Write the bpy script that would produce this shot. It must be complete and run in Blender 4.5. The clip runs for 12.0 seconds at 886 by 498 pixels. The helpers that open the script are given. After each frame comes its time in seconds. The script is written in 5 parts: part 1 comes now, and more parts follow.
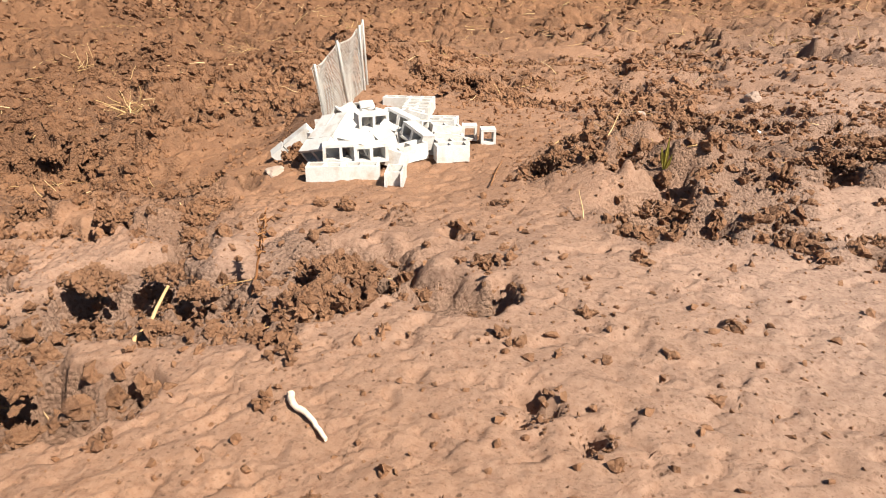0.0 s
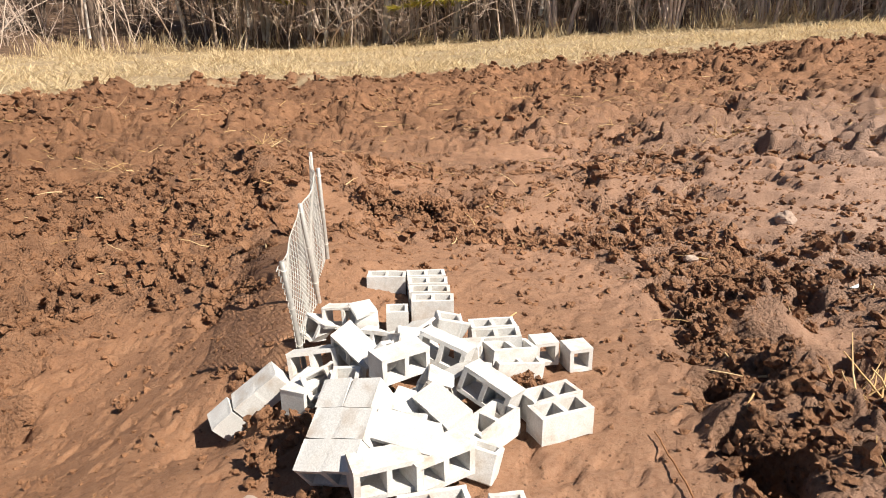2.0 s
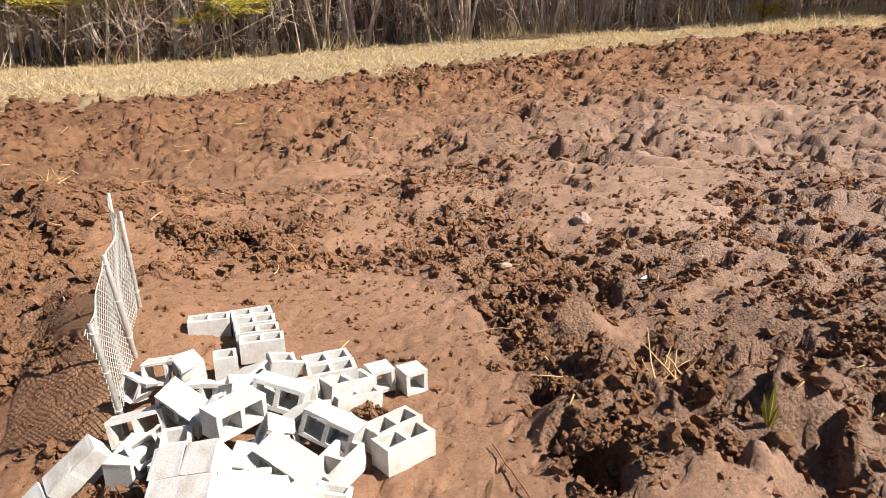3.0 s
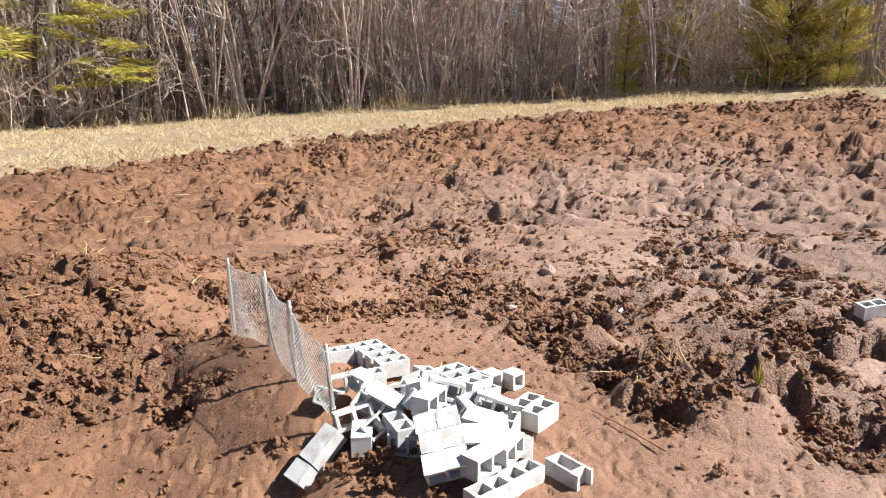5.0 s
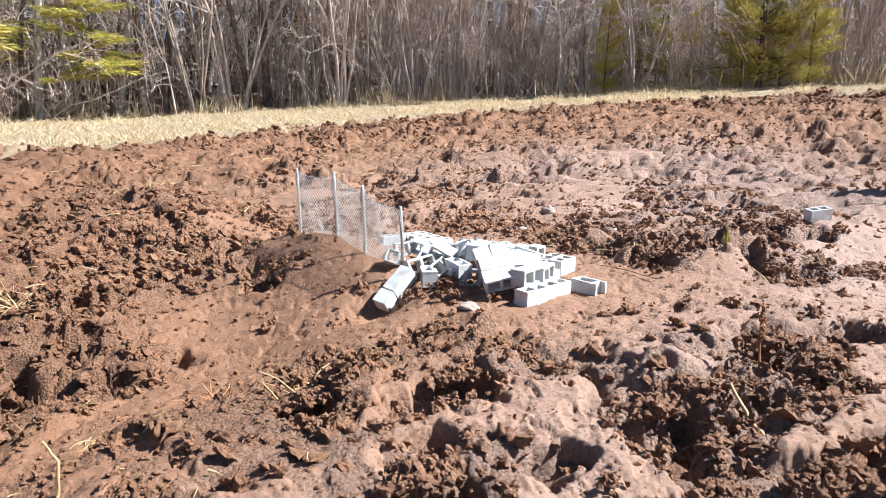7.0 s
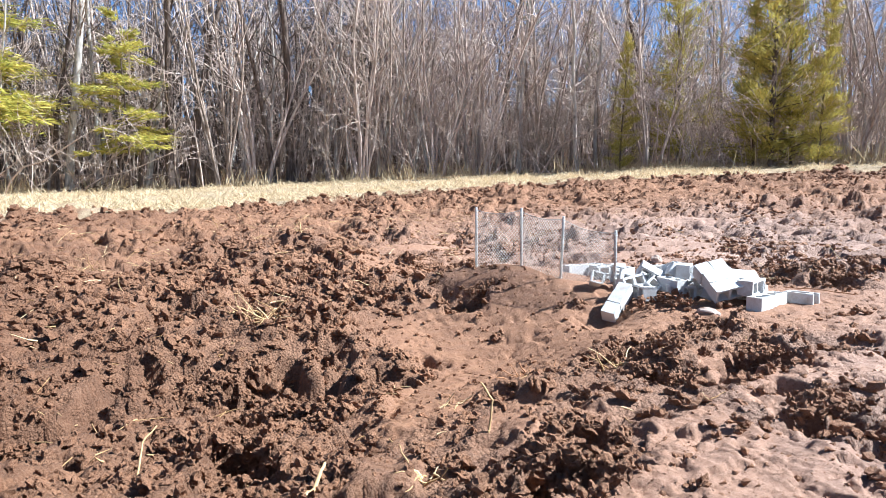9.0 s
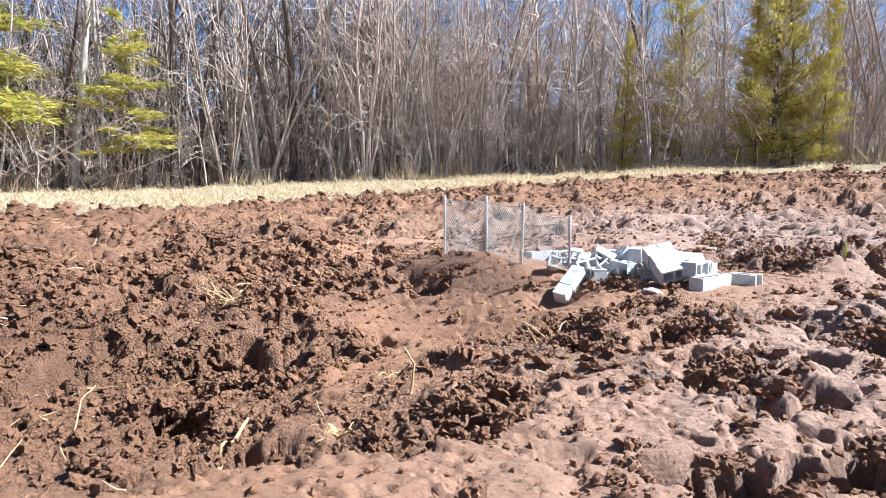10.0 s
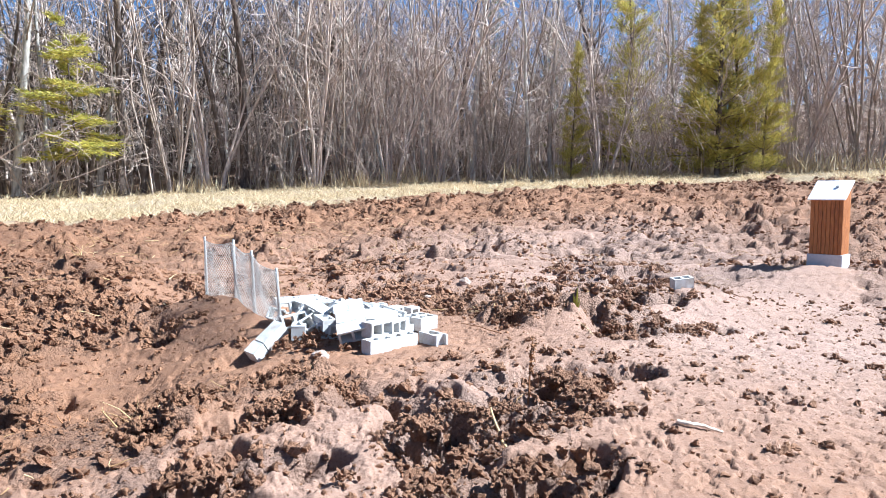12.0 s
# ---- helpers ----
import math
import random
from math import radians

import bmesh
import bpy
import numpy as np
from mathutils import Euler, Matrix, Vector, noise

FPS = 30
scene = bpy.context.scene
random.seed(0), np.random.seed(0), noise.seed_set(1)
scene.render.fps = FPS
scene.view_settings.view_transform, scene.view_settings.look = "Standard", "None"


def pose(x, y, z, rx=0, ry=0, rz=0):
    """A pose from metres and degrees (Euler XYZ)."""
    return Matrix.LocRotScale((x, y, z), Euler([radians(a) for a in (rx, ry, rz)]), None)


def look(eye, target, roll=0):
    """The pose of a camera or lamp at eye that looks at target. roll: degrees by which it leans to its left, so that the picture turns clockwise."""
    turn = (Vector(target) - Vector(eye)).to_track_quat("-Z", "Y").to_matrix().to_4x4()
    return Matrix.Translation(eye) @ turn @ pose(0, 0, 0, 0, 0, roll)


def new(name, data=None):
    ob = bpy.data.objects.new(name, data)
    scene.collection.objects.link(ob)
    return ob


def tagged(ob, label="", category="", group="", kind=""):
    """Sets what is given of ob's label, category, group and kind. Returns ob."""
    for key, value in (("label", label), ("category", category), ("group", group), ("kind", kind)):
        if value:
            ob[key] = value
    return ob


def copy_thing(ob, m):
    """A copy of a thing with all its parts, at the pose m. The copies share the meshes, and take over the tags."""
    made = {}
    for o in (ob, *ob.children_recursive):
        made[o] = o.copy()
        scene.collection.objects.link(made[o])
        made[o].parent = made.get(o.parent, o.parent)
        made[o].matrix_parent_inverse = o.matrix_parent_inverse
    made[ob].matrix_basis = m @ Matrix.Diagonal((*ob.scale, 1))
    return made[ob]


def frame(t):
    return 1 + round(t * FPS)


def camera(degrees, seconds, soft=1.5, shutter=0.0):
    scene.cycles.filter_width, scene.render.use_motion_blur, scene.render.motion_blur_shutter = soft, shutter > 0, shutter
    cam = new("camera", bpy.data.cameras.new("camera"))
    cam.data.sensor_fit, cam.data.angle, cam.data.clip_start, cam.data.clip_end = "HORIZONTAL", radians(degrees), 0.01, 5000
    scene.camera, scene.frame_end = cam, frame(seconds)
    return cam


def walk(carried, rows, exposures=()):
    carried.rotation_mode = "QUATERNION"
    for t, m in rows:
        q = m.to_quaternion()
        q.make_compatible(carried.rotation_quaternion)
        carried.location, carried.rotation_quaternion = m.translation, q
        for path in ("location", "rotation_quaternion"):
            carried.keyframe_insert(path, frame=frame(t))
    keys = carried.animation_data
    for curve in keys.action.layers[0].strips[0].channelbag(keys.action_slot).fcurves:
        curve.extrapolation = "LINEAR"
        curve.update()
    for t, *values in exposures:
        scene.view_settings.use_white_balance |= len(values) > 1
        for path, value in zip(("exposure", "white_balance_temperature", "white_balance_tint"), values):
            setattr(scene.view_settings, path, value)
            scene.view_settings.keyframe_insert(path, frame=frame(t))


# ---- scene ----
cam = camera(66.4, 12.0, 1.0)
PATH = [
    (0, (0.0545, -0.0163, 0.2126), (0.0350, 0.4431, 0.0163), 0.12),
    (0.5, (0.0046, 0.1214, 0.2070), (-0.0105, 0.5864, 0.0239), 0.23),
    (1, (-0.0107, 0.2269, 0.2203), (-0.0045, 0.6983, 0.0537), -0.09),
    (1.5, (-0.0587, 0.3063, 0.2476), (-0.0223, 0.7808, 0.0942), -0.18),
    (2, (-0.0983, 0.3670, 0.2444), (-0.0260, 0.8392, 0.0967), -0.45),
    (2.5, (-0.1032, 0.4064, 0.2723), (0.0082, 0.8724, 0.1293), -0.72),
    (3, (-0.1026, 0.3676, 0.2620), (0.0964, 0.8036, 0.1194), -1.32),
    (3.5, (-0.1556, 0.3235, 0.3242), (0.0900, 0.7355, 0.1832), -1.47),
    (3.7, (-0.2165, 0.3797, 0.3667), (0.0344, 0.7903, 0.2307), -1.36),
    (5.3, (-0.4325, 0.2602, 0.2990), (-0.1473, 0.6593, 0.2021), -0.89),
    (5.5, (-0.4585, 0.2573, 0.2968), (-0.1716, 0.6551, 0.1992), -0.89),
    (6, (-0.5046, 0.2102, 0.2636), (-0.2156, 0.6066, 0.1663), -0.68),
    (6.5, (-0.5611, 0.1494, 0.2172), (-0.2703, 0.5442, 0.1195), -0.58),
    (6.7, (-0.5746, 0.1389, 0.2080), (-0.2825, 0.5326, 0.1096), -0.57),
    (8.3, (-0.7973, 0.1792, 0.1988), (-0.4907, 0.5697, 0.1399), -0.06),
    (8.5, (-0.8280, 0.1978, 0.1834), (-0.5217, 0.5900, 0.1355), -0.06),
    (9, (-0.9104, 0.2248, 0.1445), (-0.6115, 0.6236, 0.1038), 0.11),
    (9.5, (-0.8961, 0.1918, 0.1238), (-0.6039, 0.5955, 0.0837), 0.30),
    (10, (-0.8737, 0.1582, 0.1219), (-0.5787, 0.5599, 0.0821), 0.20),
    (10.5, (-0.8141, 0.1105, 0.1186), (-0.5158, 0.5098, 0.0792), 0.21),
    (11, (-0.7176, 0.0541, 0.1544), (-0.4155, 0.4506, 0.1155), 0.12),
    (11.5, (-0.6262, -0.0036, 0.1797), (-0.3203, 0.3901, 0.1415), 0.03),
    (12, (-0.5437, -0.0397, 0.1908), (-0.2344, 0.3514, 0.1535), 0.24),
]
walk(cam, [(t, look(eye, target, roll)) for t, eye, target, roll in PATH], [(0, 1.08, 6980, 9), (2.5, 0.97, 6780, 9), (3.5, 1.03, 6580, 9), (5.5, 1.27, 5870, 7), (9.0, 1.68, 5270, 5), (12, 1.65, 5150, 4)])

# ---- world, sun, exposure ----
SUN_AZ, SUN_EL = math.atan2(-0.66, 0.75), radians(46)
world = bpy.data.worlds.new("sky")
scene.world = world
world.use_nodes = True
wn = world.node_tree
sky = wn.nodes.new("ShaderNodeTexSky")
sky.sky_type, sky.sun_disc = "NISHITA", False
sky.sun_elevation, sky.sun_rotation = SUN_EL, math.pi / 2 - SUN_AZ
sky.air_density, sky.dust_density = 0.65, 0.4
wn.links.new(sky.outputs[0], wn.nodes["Background"].inputs[0])
wn.nodes["Background"].inputs[1].default_value = 0.05
sun = new("sun", bpy.data.lights.new("sun", "SUN"))
sun.data.energy, sun.data.angle, sun.data.color = 5.0, radians(0.5), (1.0, 0.95, 0.88)
sun.matrix_world = look((math.cos(SUN_AZ) * 30, math.sin(SUN_AZ) * 30, 30 * math.tan(SUN_EL)), (0, 0, 0))


# ---- materials ----
class Mat:
    """A small helper to write node materials."""

    def __init__(self, name):
        self.m = bpy.data.materials.new(name)
        self.m.use_nodes = True
        self.t = self.m.node_tree
        self.b = self.t.nodes["Principled BSDF"]
        self.pos = self.t.nodes.new("ShaderNodeTexCoord").outputs["Object"]

    def node(self, kind, **inputs):
        n = self.t.nodes.new(kind)
        for k, v in inputs.items():
            n.inputs[k].default_value = v
        return n

    def link(self, a, b):
        self.t.links.new(a, b)

    def noise(self, scale, detail=4.0, rough=0.55, vec=None):
        n = self.node("ShaderNodeTexNoise", Scale=scale, Detail=detail, Roughness=rough)
        self.link(vec or self.pos, n.inputs["Vector"])
        return n.outputs["Fac"]

    def ramp(self, fac, stops):
        n = self.t.nodes.new("ShaderNodeValToRGB")
        e = n.color_ramp.elements
        while len(e) < len(stops):
            e.new(0.5)
        for el, (p, c) in zip(e, stops):
            el.position, el.color = p, (*c, 1) if len(c) == 3 else (c[0], c[0], c[0], 1)
        self.link(fac, n.inputs[0])
        return n.outputs[0]

    def mix(self, fac, a, b, mode="MIX"):
        n = self.t.nodes.new("ShaderNodeMix")
        n.data_type, n.blend_type = "RGBA", mode
        for sock, v in ((n.inputs[0], fac), (n.inputs[6], a), (n.inputs[7], b)):
            if isinstance(v, (int, float)):
                sock.default_value = v
            elif isinstance(v, tuple):
                sock.default_value = (*v, 1)
            else:
                self.link(v, sock)
        return n.outputs[2]

    def math(self, op, a, b=0.0):
        n = self.t.nodes.new("ShaderNodeMath")
        n.operation = op
        for sock, v in zip(n.inputs, (a, b)):
            if isinstance(v, (int, float)):
                sock.default_value = v
            else:
                self.link(v, sock)
        return n.outputs[0]

    def attr(self, name):
        n = self.t.nodes.new("ShaderNodeAttribute")
        n.attribute_name = name
        return n.outputs["Fac"]

    def rnd(self):
        return self.t.nodes.new("ShaderNodeObjectInfo").outputs["Random"]

    def island(self):
        return self.t.nodes.new("ShaderNodeNewGeometry").outputs["Random Per Island"]

    def bump(self, height, strength, dist):
        n = self.node("ShaderNodeBump", Distance=dist)
        if isinstance(strength, (int, float)):
            n.inputs["Strength"].default_value = strength
        else:
            self.link(strength, n.inputs["Strength"])
        self.link(height, n.inputs["Height"])
        self.link(n.outputs[0], self.b.inputs["Normal"])

    def out(self, color, rough, spec=0.3, metal=0.0):
        for k, v in (("Base Color", color), ("Roughness", rough)):
            if isinstance(v, tuple):
                self.b.inputs[k].default_value = (*v, 1)
            elif isinstance(v, (int, float)):
                self.b.inputs[k].default_value = v
            else:
                self.link(v, self.b.inputs[k])
        self.b.inputs["Specular IOR Level"].default_value = spec
        self.b.inputs["Metallic"].default_value = metal
        return self.m


def mud_material():
    k = Mat("mud")
    fine = k.noise(260, 5)
    mid = k.noise(38, 5)
    big = k.noise(3.2, 4)
    crust = k.ramp(mid, [(0.3, (0.205, 0.091, 0.042)), (0.55, (0.275, 0.130, 0.062)), (0.75, (0.34, 0.174, 0.091))])
    loose = k.ramp(mid, [(0.3, (0.140, 0.063, 0.031)), (0.52, (0.232, 0.110, 0.055)), (0.78, (0.36, 0.190, 0.105))])
    c = k.mix(k.attr("tilth"), crust, loose)
    # pinkish grey tint, which also carries wet sheen as colour
    c = k.mix(k.math("MULTIPLY", k.attr("grey"), 0.85), c, k.ramp(fine, [(0.3, (0.27, 0.172, 0.133)), (0.7, (0.42, 0.308, 0.254))]))
    c = k.mix(k.math("MULTIPLY", k.ramp(big, [(0.42, (0.0,)), (0.62, (1.0,))]), 0.22), c, (0.15, 0.075, 0.041))
    c = k.mix(k.math("MULTIPLY", k.ramp(fine, [(0.35, (0.0,)), (0.7, (1.0,))]), 0.3), c, (0.34, 0.198, 0.120))
    c = k.mix(k.attr("grass"), c, k.ramp(k.noise(14, 5), [(0.3, (0.25, 0.175, 0.10)), (0.6, (0.39, 0.30, 0.185)), (0.8, (0.48, 0.40, 0.27))]))
    c = k.mix(k.attr("wood"), c, k.ramp(k.noise(9, 6), [(0.3, (0.06, 0.035, 0.022)), (0.6, (0.16, 0.10, 0.066)), (0.8, (0.26, 0.18, 0.12))]))
    # multiplied down to a darker tone in some zones of the soil
    c = k.mix(k.math("MULTIPLY", k.attr("soil_tone"), 0.85), c, (0.60, 0.575, 0.57), "MULTIPLY")
    # dark spots in the colour for the shade of small dents and crumbs
    speck_shade = k.node("ShaderNodeTexVoronoi", Scale=170)
    k.link(k.pos, speck_shade.inputs["Vector"])
    dark = k.ramp(speck_shade.outputs["Distance"], [(0.10, (1.0,)), (0.22, (0.0,))])
    c = k.mix(k.math("MULTIPLY", dark, k.ramp(k.noise(60, 3), [(0.42, (0.0,)), (0.55, (0.85,))])), c, (0.06, 0.027, 0.014))
    grain = k.noise(900, 4, 0.7)
    c = k.mix(k.math("MULTIPLY", k.ramp(grain, [(0.5, (0.0,)), (0.72, (1.0,))]), 0.35), c, (0.40, 0.255, 0.165))
    crumb = k.node("ShaderNodeTexVoronoi", Scale=300)
    k.link(k.pos, crumb.inputs["Vector"])
    lumpy = k.math("MULTIPLY", k.math("SUBTRACT", 0.8, crumb.outputs["Distance"]), k.math("ADD", k.math("MULTIPLY", k.attr("tilth"), 0.75), 0.10))
    # pores are colour alone: the shade of tiny holes, without relief
    pore_shade = k.ramp(k.noise(430, 4, 0.7), [(0.32, (1.0,)), (0.46, (0.0,))])
    c = k.mix(k.math("MULTIPLY", pore_shade, 0.5), c, (0.09, 0.04, 0.02))
    k.bump(k.math("ADD", lumpy, k.math("ADD", k.math("ADD", k.math("MULTIPLY", fine, 0.55), k.math("MULTIPLY", grain, 0.22)), k.noise(190, 7, 0.85))), k.math("ADD", k.math("MULTIPLY", k.attr("tilth"), 0.35), 0.6), 0.0042)
    return k.out(c, k.ramp(mid, [(0.3, (0.65,)), (0.7, (0.9,))]), 0.2)


def concrete_material():
    k = Mat("cast_concrete")
    k.pos = k.t.nodes.new("ShaderNodeTexCoord").outputs["Object"]
    off = k.t.nodes.new("ShaderNodeVectorMath")
    off.operation = "ADD"
    k.link(k.pos, off.inputs[0])
    k.link(k.rnd(), off.inputs[1])
    v = off.outputs[0]
    fine = k.noise(900, 4, 0.6, v)
    stain = k.noise(75, 4, 0.6, v)
    c = k.ramp(fine, [(0.3, (0.47, 0.458, 0.440)), (0.7, (0.60, 0.588, 0.568))])
    dirt = k.math("MULTIPLY", k.ramp(stain, [(0.46, (0.0,)), (0.70, (1.0,))]), k.math("ADD", k.math("MULTIPLY", k.rnd(), 0.55), 0.12))
    c = k.mix(dirt, c, (0.33, 0.235, 0.155))
    k.bump(fine, 0.35, 0.0006)
    return k.out(c, 0.85, 0.25)


def plain(name, stops, scale, rough=0.8, bump=0.0, dist=0.001, spec=0.3, metal=0.0, island=False):
    k = Mat(name)
    fac = k.noise(scale, 5)
    if island:
        fac = k.math("ADD", k.math("MULTIPLY", fac, 0.5), k.math("MULTIPLY", k.island(), 0.5))
    else:
        fac = k.math("ADD", k.math("MULTIPLY", fac, 0.75), k.math("MULTIPLY", k.rnd(), 0.25))
    if bump:
        k.bump(k.noise(scale * 3, 5), bump, dist)
    return k.out(k.ramp(fac, stops), rough, spec, metal)


def bark_material(name, dark, light, patch):
    k = Mat(name)
    st = k.node("ShaderNodeMapping")
    st.inputs["Scale"].default_value = (1, 1, 0.25)
    k.link(k.pos, st.inputs[0])
    n = k.noise(30, 5, 0.6, st.outputs[0])
    c = k.ramp(n, [(0.35, dark), (0.6, light)])
    c = k.mix(k.ramp(k.noise(2.2, 3), [(0.45, (0.0,)), (0.6, (1.0,))]), c, patch)
    k.bump(n, 0.6, 0.01)
    return k.out(c, 0.85, 0.2)


def wood_material():
    k = Mat("stained_wood")
    st = k.node("ShaderNodeMapping")
    st.inputs["Scale"].default_value = (1, 1, 0.08)
    k.link(k.pos, st.inputs[0])
    n = k.noise(420, 4, 0.6, st.outputs[0])
    c = k.ramp(n, [(0.3, (0.13, 0.040, 0.012)), (0.55, (0.36, 0.125, 0.034)), (0.8, (0.56, 0.24, 0.08))])
    c = k.mix(k.math("MULTIPLY", k.rnd(), 0.6), c, (0.42, 0.17, 0.05))
    k.bump(n, 0.4, 0.0008)
    return k.out(c, 0.55, 0.4)


MUD = mud_material()
CONCRETE = concrete_material()
GALV = plain("galvanised_steel", [(0.3, (0.40, 0.38, 0.35)), (0.7, (0.64, 0.61, 0.565))], 300, 0.45, spec=0.5, metal=0.55)
WIRE = plain("galvanised_wire", [(0.3, (0.50, 0.475, 0.435)), (0.7, (0.70, 0.67, 0.62))], 300, 0.5, spec=0.5, metal=0.15)
STRAW = plain("dry_straw", [(0.25, (0.27, 0.15, 0.06)), (0.55, (0.48, 0.315, 0.145)), (0.8, (0.64, 0.475, 0.27))], 60, 0.7, island=True)
GRASS = plain("dry_grass", [(0.25, (0.38, 0.265, 0.145)), (0.5, (0.62, 0.48, 0.285)), (0.8, (0.76, 0.63, 0.42))], 3, 0.75, island=True)
GREEN = plain("green_blade", [(0.3, (0.28, 0.24, 0.05)), (0.7, (0.45, 0.40, 0.09))], 60, 0.6)
BARK_BIRCH = bark_material("pale_bark", (0.18, 0.15, 0.125), (0.70, 0.635, 0.56), (0.50, 0.445, 0.385))
BARK_GREY = bark_material("grey_bark", (0.17, 0.125, 0.095), (0.46, 0.36, 0.285), (0.32, 0.245, 0.19))
BARK_TWIG = bark_material("twig_bark", (0.36, 0.27, 0.215), (0.72, 0.575, 0.48), (0.55, 0.43, 0.35))
BARK_DARK = bark_material("dark_bark", (0.045, 0.032, 0.024), (0.19, 0.138, 0.108), (0.11, 0.080, 0.062))
def leafy(m, share):
    """Lets a leaf pass part of the light that falls on its other side."""
    t = m.node_tree
    b, o = t.nodes["Principled BSDF"], t.nodes["Material Output"]
    tr, mx = t.nodes.new("ShaderNodeBsdfTranslucent"), t.nodes.new("ShaderNodeMixShader")
    t.links.new(b.inputs["Base Color"].links[0].from_socket, tr.inputs["Color"])
    mx.inputs[0].default_value = share
    t.links.new(b.outputs[0], mx.inputs[1])
    t.links.new(tr.outputs[0], mx.inputs[2])
    t.links.new(mx.outputs[0], o.inputs["Surface"])
    return m


NEEDLE = plain("spruce_needles", [(0.2, (0.25, 0.255, 0.05)), (0.5, (0.47, 0.42, 0.08)), (0.85, (0.68, 0.52, 0.12))], 4, 0.6, island=True)
NEEDLE_PALE = plain("cedar_needles", [(0.2, (0.30, 0.275, 0.06)), (0.5, (0.54, 0.455, 0.10)), (0.85, (0.74, 0.56, 0.16))], 4, 0.6, island=True)
NEEDLE_DARK = plain("pine_needles", [(0.2, (0.07, 0.078, 0.02)), (0.5, (0.17, 0.165, 0.036)), (0.85, (0.29, 0.255, 0.06))], 4, 0.6, island=True)
for leaf_material in (NEEDLE, NEEDLE_PALE, NEEDLE_DARK, GRASS, GREEN):
    leafy(leaf_material, 0.4)
WOOD = wood_material()
WHITE = plain("white_painted_metal", [(0.3, (0.66, 0.68, 0.70)), (0.7, (0.80, 0.81, 0.82))], 90, 0.5, spec=0.5)
PALE = plain("pale_concrete", [(0.3, (0.50, 0.49, 0.50)), (0.7, (0.64, 0.62, 0.62))], 150, 0.85, 0.3, 0.0006)
STONE = plain("pale_stone", [(0.3, (0.28, 0.20, 0.155)), (0.7, (0.44, 0.34, 0.28))], 90, 0.8, 0.5, 0.002)
PLASTIC_CHIP = plain("white_plastic", [(0.3, (0.70, 0.70, 0.68)), (0.7, (0.80, 0.80, 0.78))], 90, 0.5)


# ---- noise and terrain ----
def lattice(ix, iy, seed):
    """A repeatable random value from -1 to 1 for each whole cell."""
    h = ix.astype(np.int32) * np.int32(374761393) + iy.astype(np.int32) * np.int32(668265263) + np.int32((seed * 974711 + 12345) % 2000000000)
    h = (h ^ (h >> np.int32(13))) * np.int32(1274126177)
    return ((h ^ (h >> np.int32(16))) & np.int32(0xFFFF)) * np.float32(1 / 32767.5) - np.float32(1)


def vnoise(x, y, seed):
    ix, iy = np.floor(x), np.floor(y)
    fx, fy = x - ix, y - iy
    fx, fy = fx * fx * fx * (fx * (fx * 6 - 15) + 10), fy * fy * fy * (fy * (fy * 6 - 15) + 10)
    a, b = lattice(ix, iy, seed), lattice(ix + 1, iy, seed)
    c, d = lattice(ix, iy + 1, seed), lattice(ix + 1, iy + 1, seed)
    return (a + (b - a) * fx) * (1 - fy) + (c + (d - c) * fx) * fy


def fbm(x, y, size, octaves, seed, gain=0.5):
    total, amp = 0.0, 1.0
    x, y = np.asarray(x), np.asarray(y)
    for o in range(octaves):
        ca, sa = math.cos(o * 1.3 + seed), math.sin(o * 1.3 + seed)
        k = 2.03 ** o / size
        total = total + amp * vnoise((ca * x - sa * y) * k + 17.3 * o, (sa * x + ca * y) * k - 9.1 * o, seed + o)
        amp *= gain
    return total


def step(a, b, v):
    u = np.clip((v - a) / (b - a), 0, 1)
    return u * u * (3 - 2 * u)


def blob(x, y, cx, cy, rx, ry, turn=0.0):
    c, s = math.cos(radians(turn)), math.sin(radians(turn))
    u, v = ((x - cx) * c + (y - cy) * s) / rx, (-(x - cx) * s + (y - cy) * c) / ry
    return np.exp(-(u * u + v * v))


def in_grass(x, y):
    """How far, in metres, a place lies beyond the ragged edge of the grass."""
    return np.hypot(x, y) - grass_edge(np.degrees(np.arctan2(x, y))) + 0.65 * fbm(x, y, 0.7, 4, 3, 0.6)


def grass_edge(a):
    """Distance from the origin at which the tilled soil gives way to grass; a: degrees to the right of +y."""
    return np.interp(a, [-60, -25, 0, 6, 20, 38, 54, 80, 120], [4.2, 4.4, 4.7, 5.0, 5.6, 6.7, 7.6, 8.0, 8.0])


def tree_edge(a):
    return np.interp(a, [-60, -25, 5, 20, 35, 50, 70, 100], [11.5, 11.6, 11.6, 11.0, 10.6, 10.3, 10.4, 10.6])


def tree_height(a):
    return np.interp(a, [-60, -20, 5, 20, 35, 50, 70, 100], [0.06, 0.08, 0.17, 0.34, 0.47, 0.58, 0.64, 0.66])


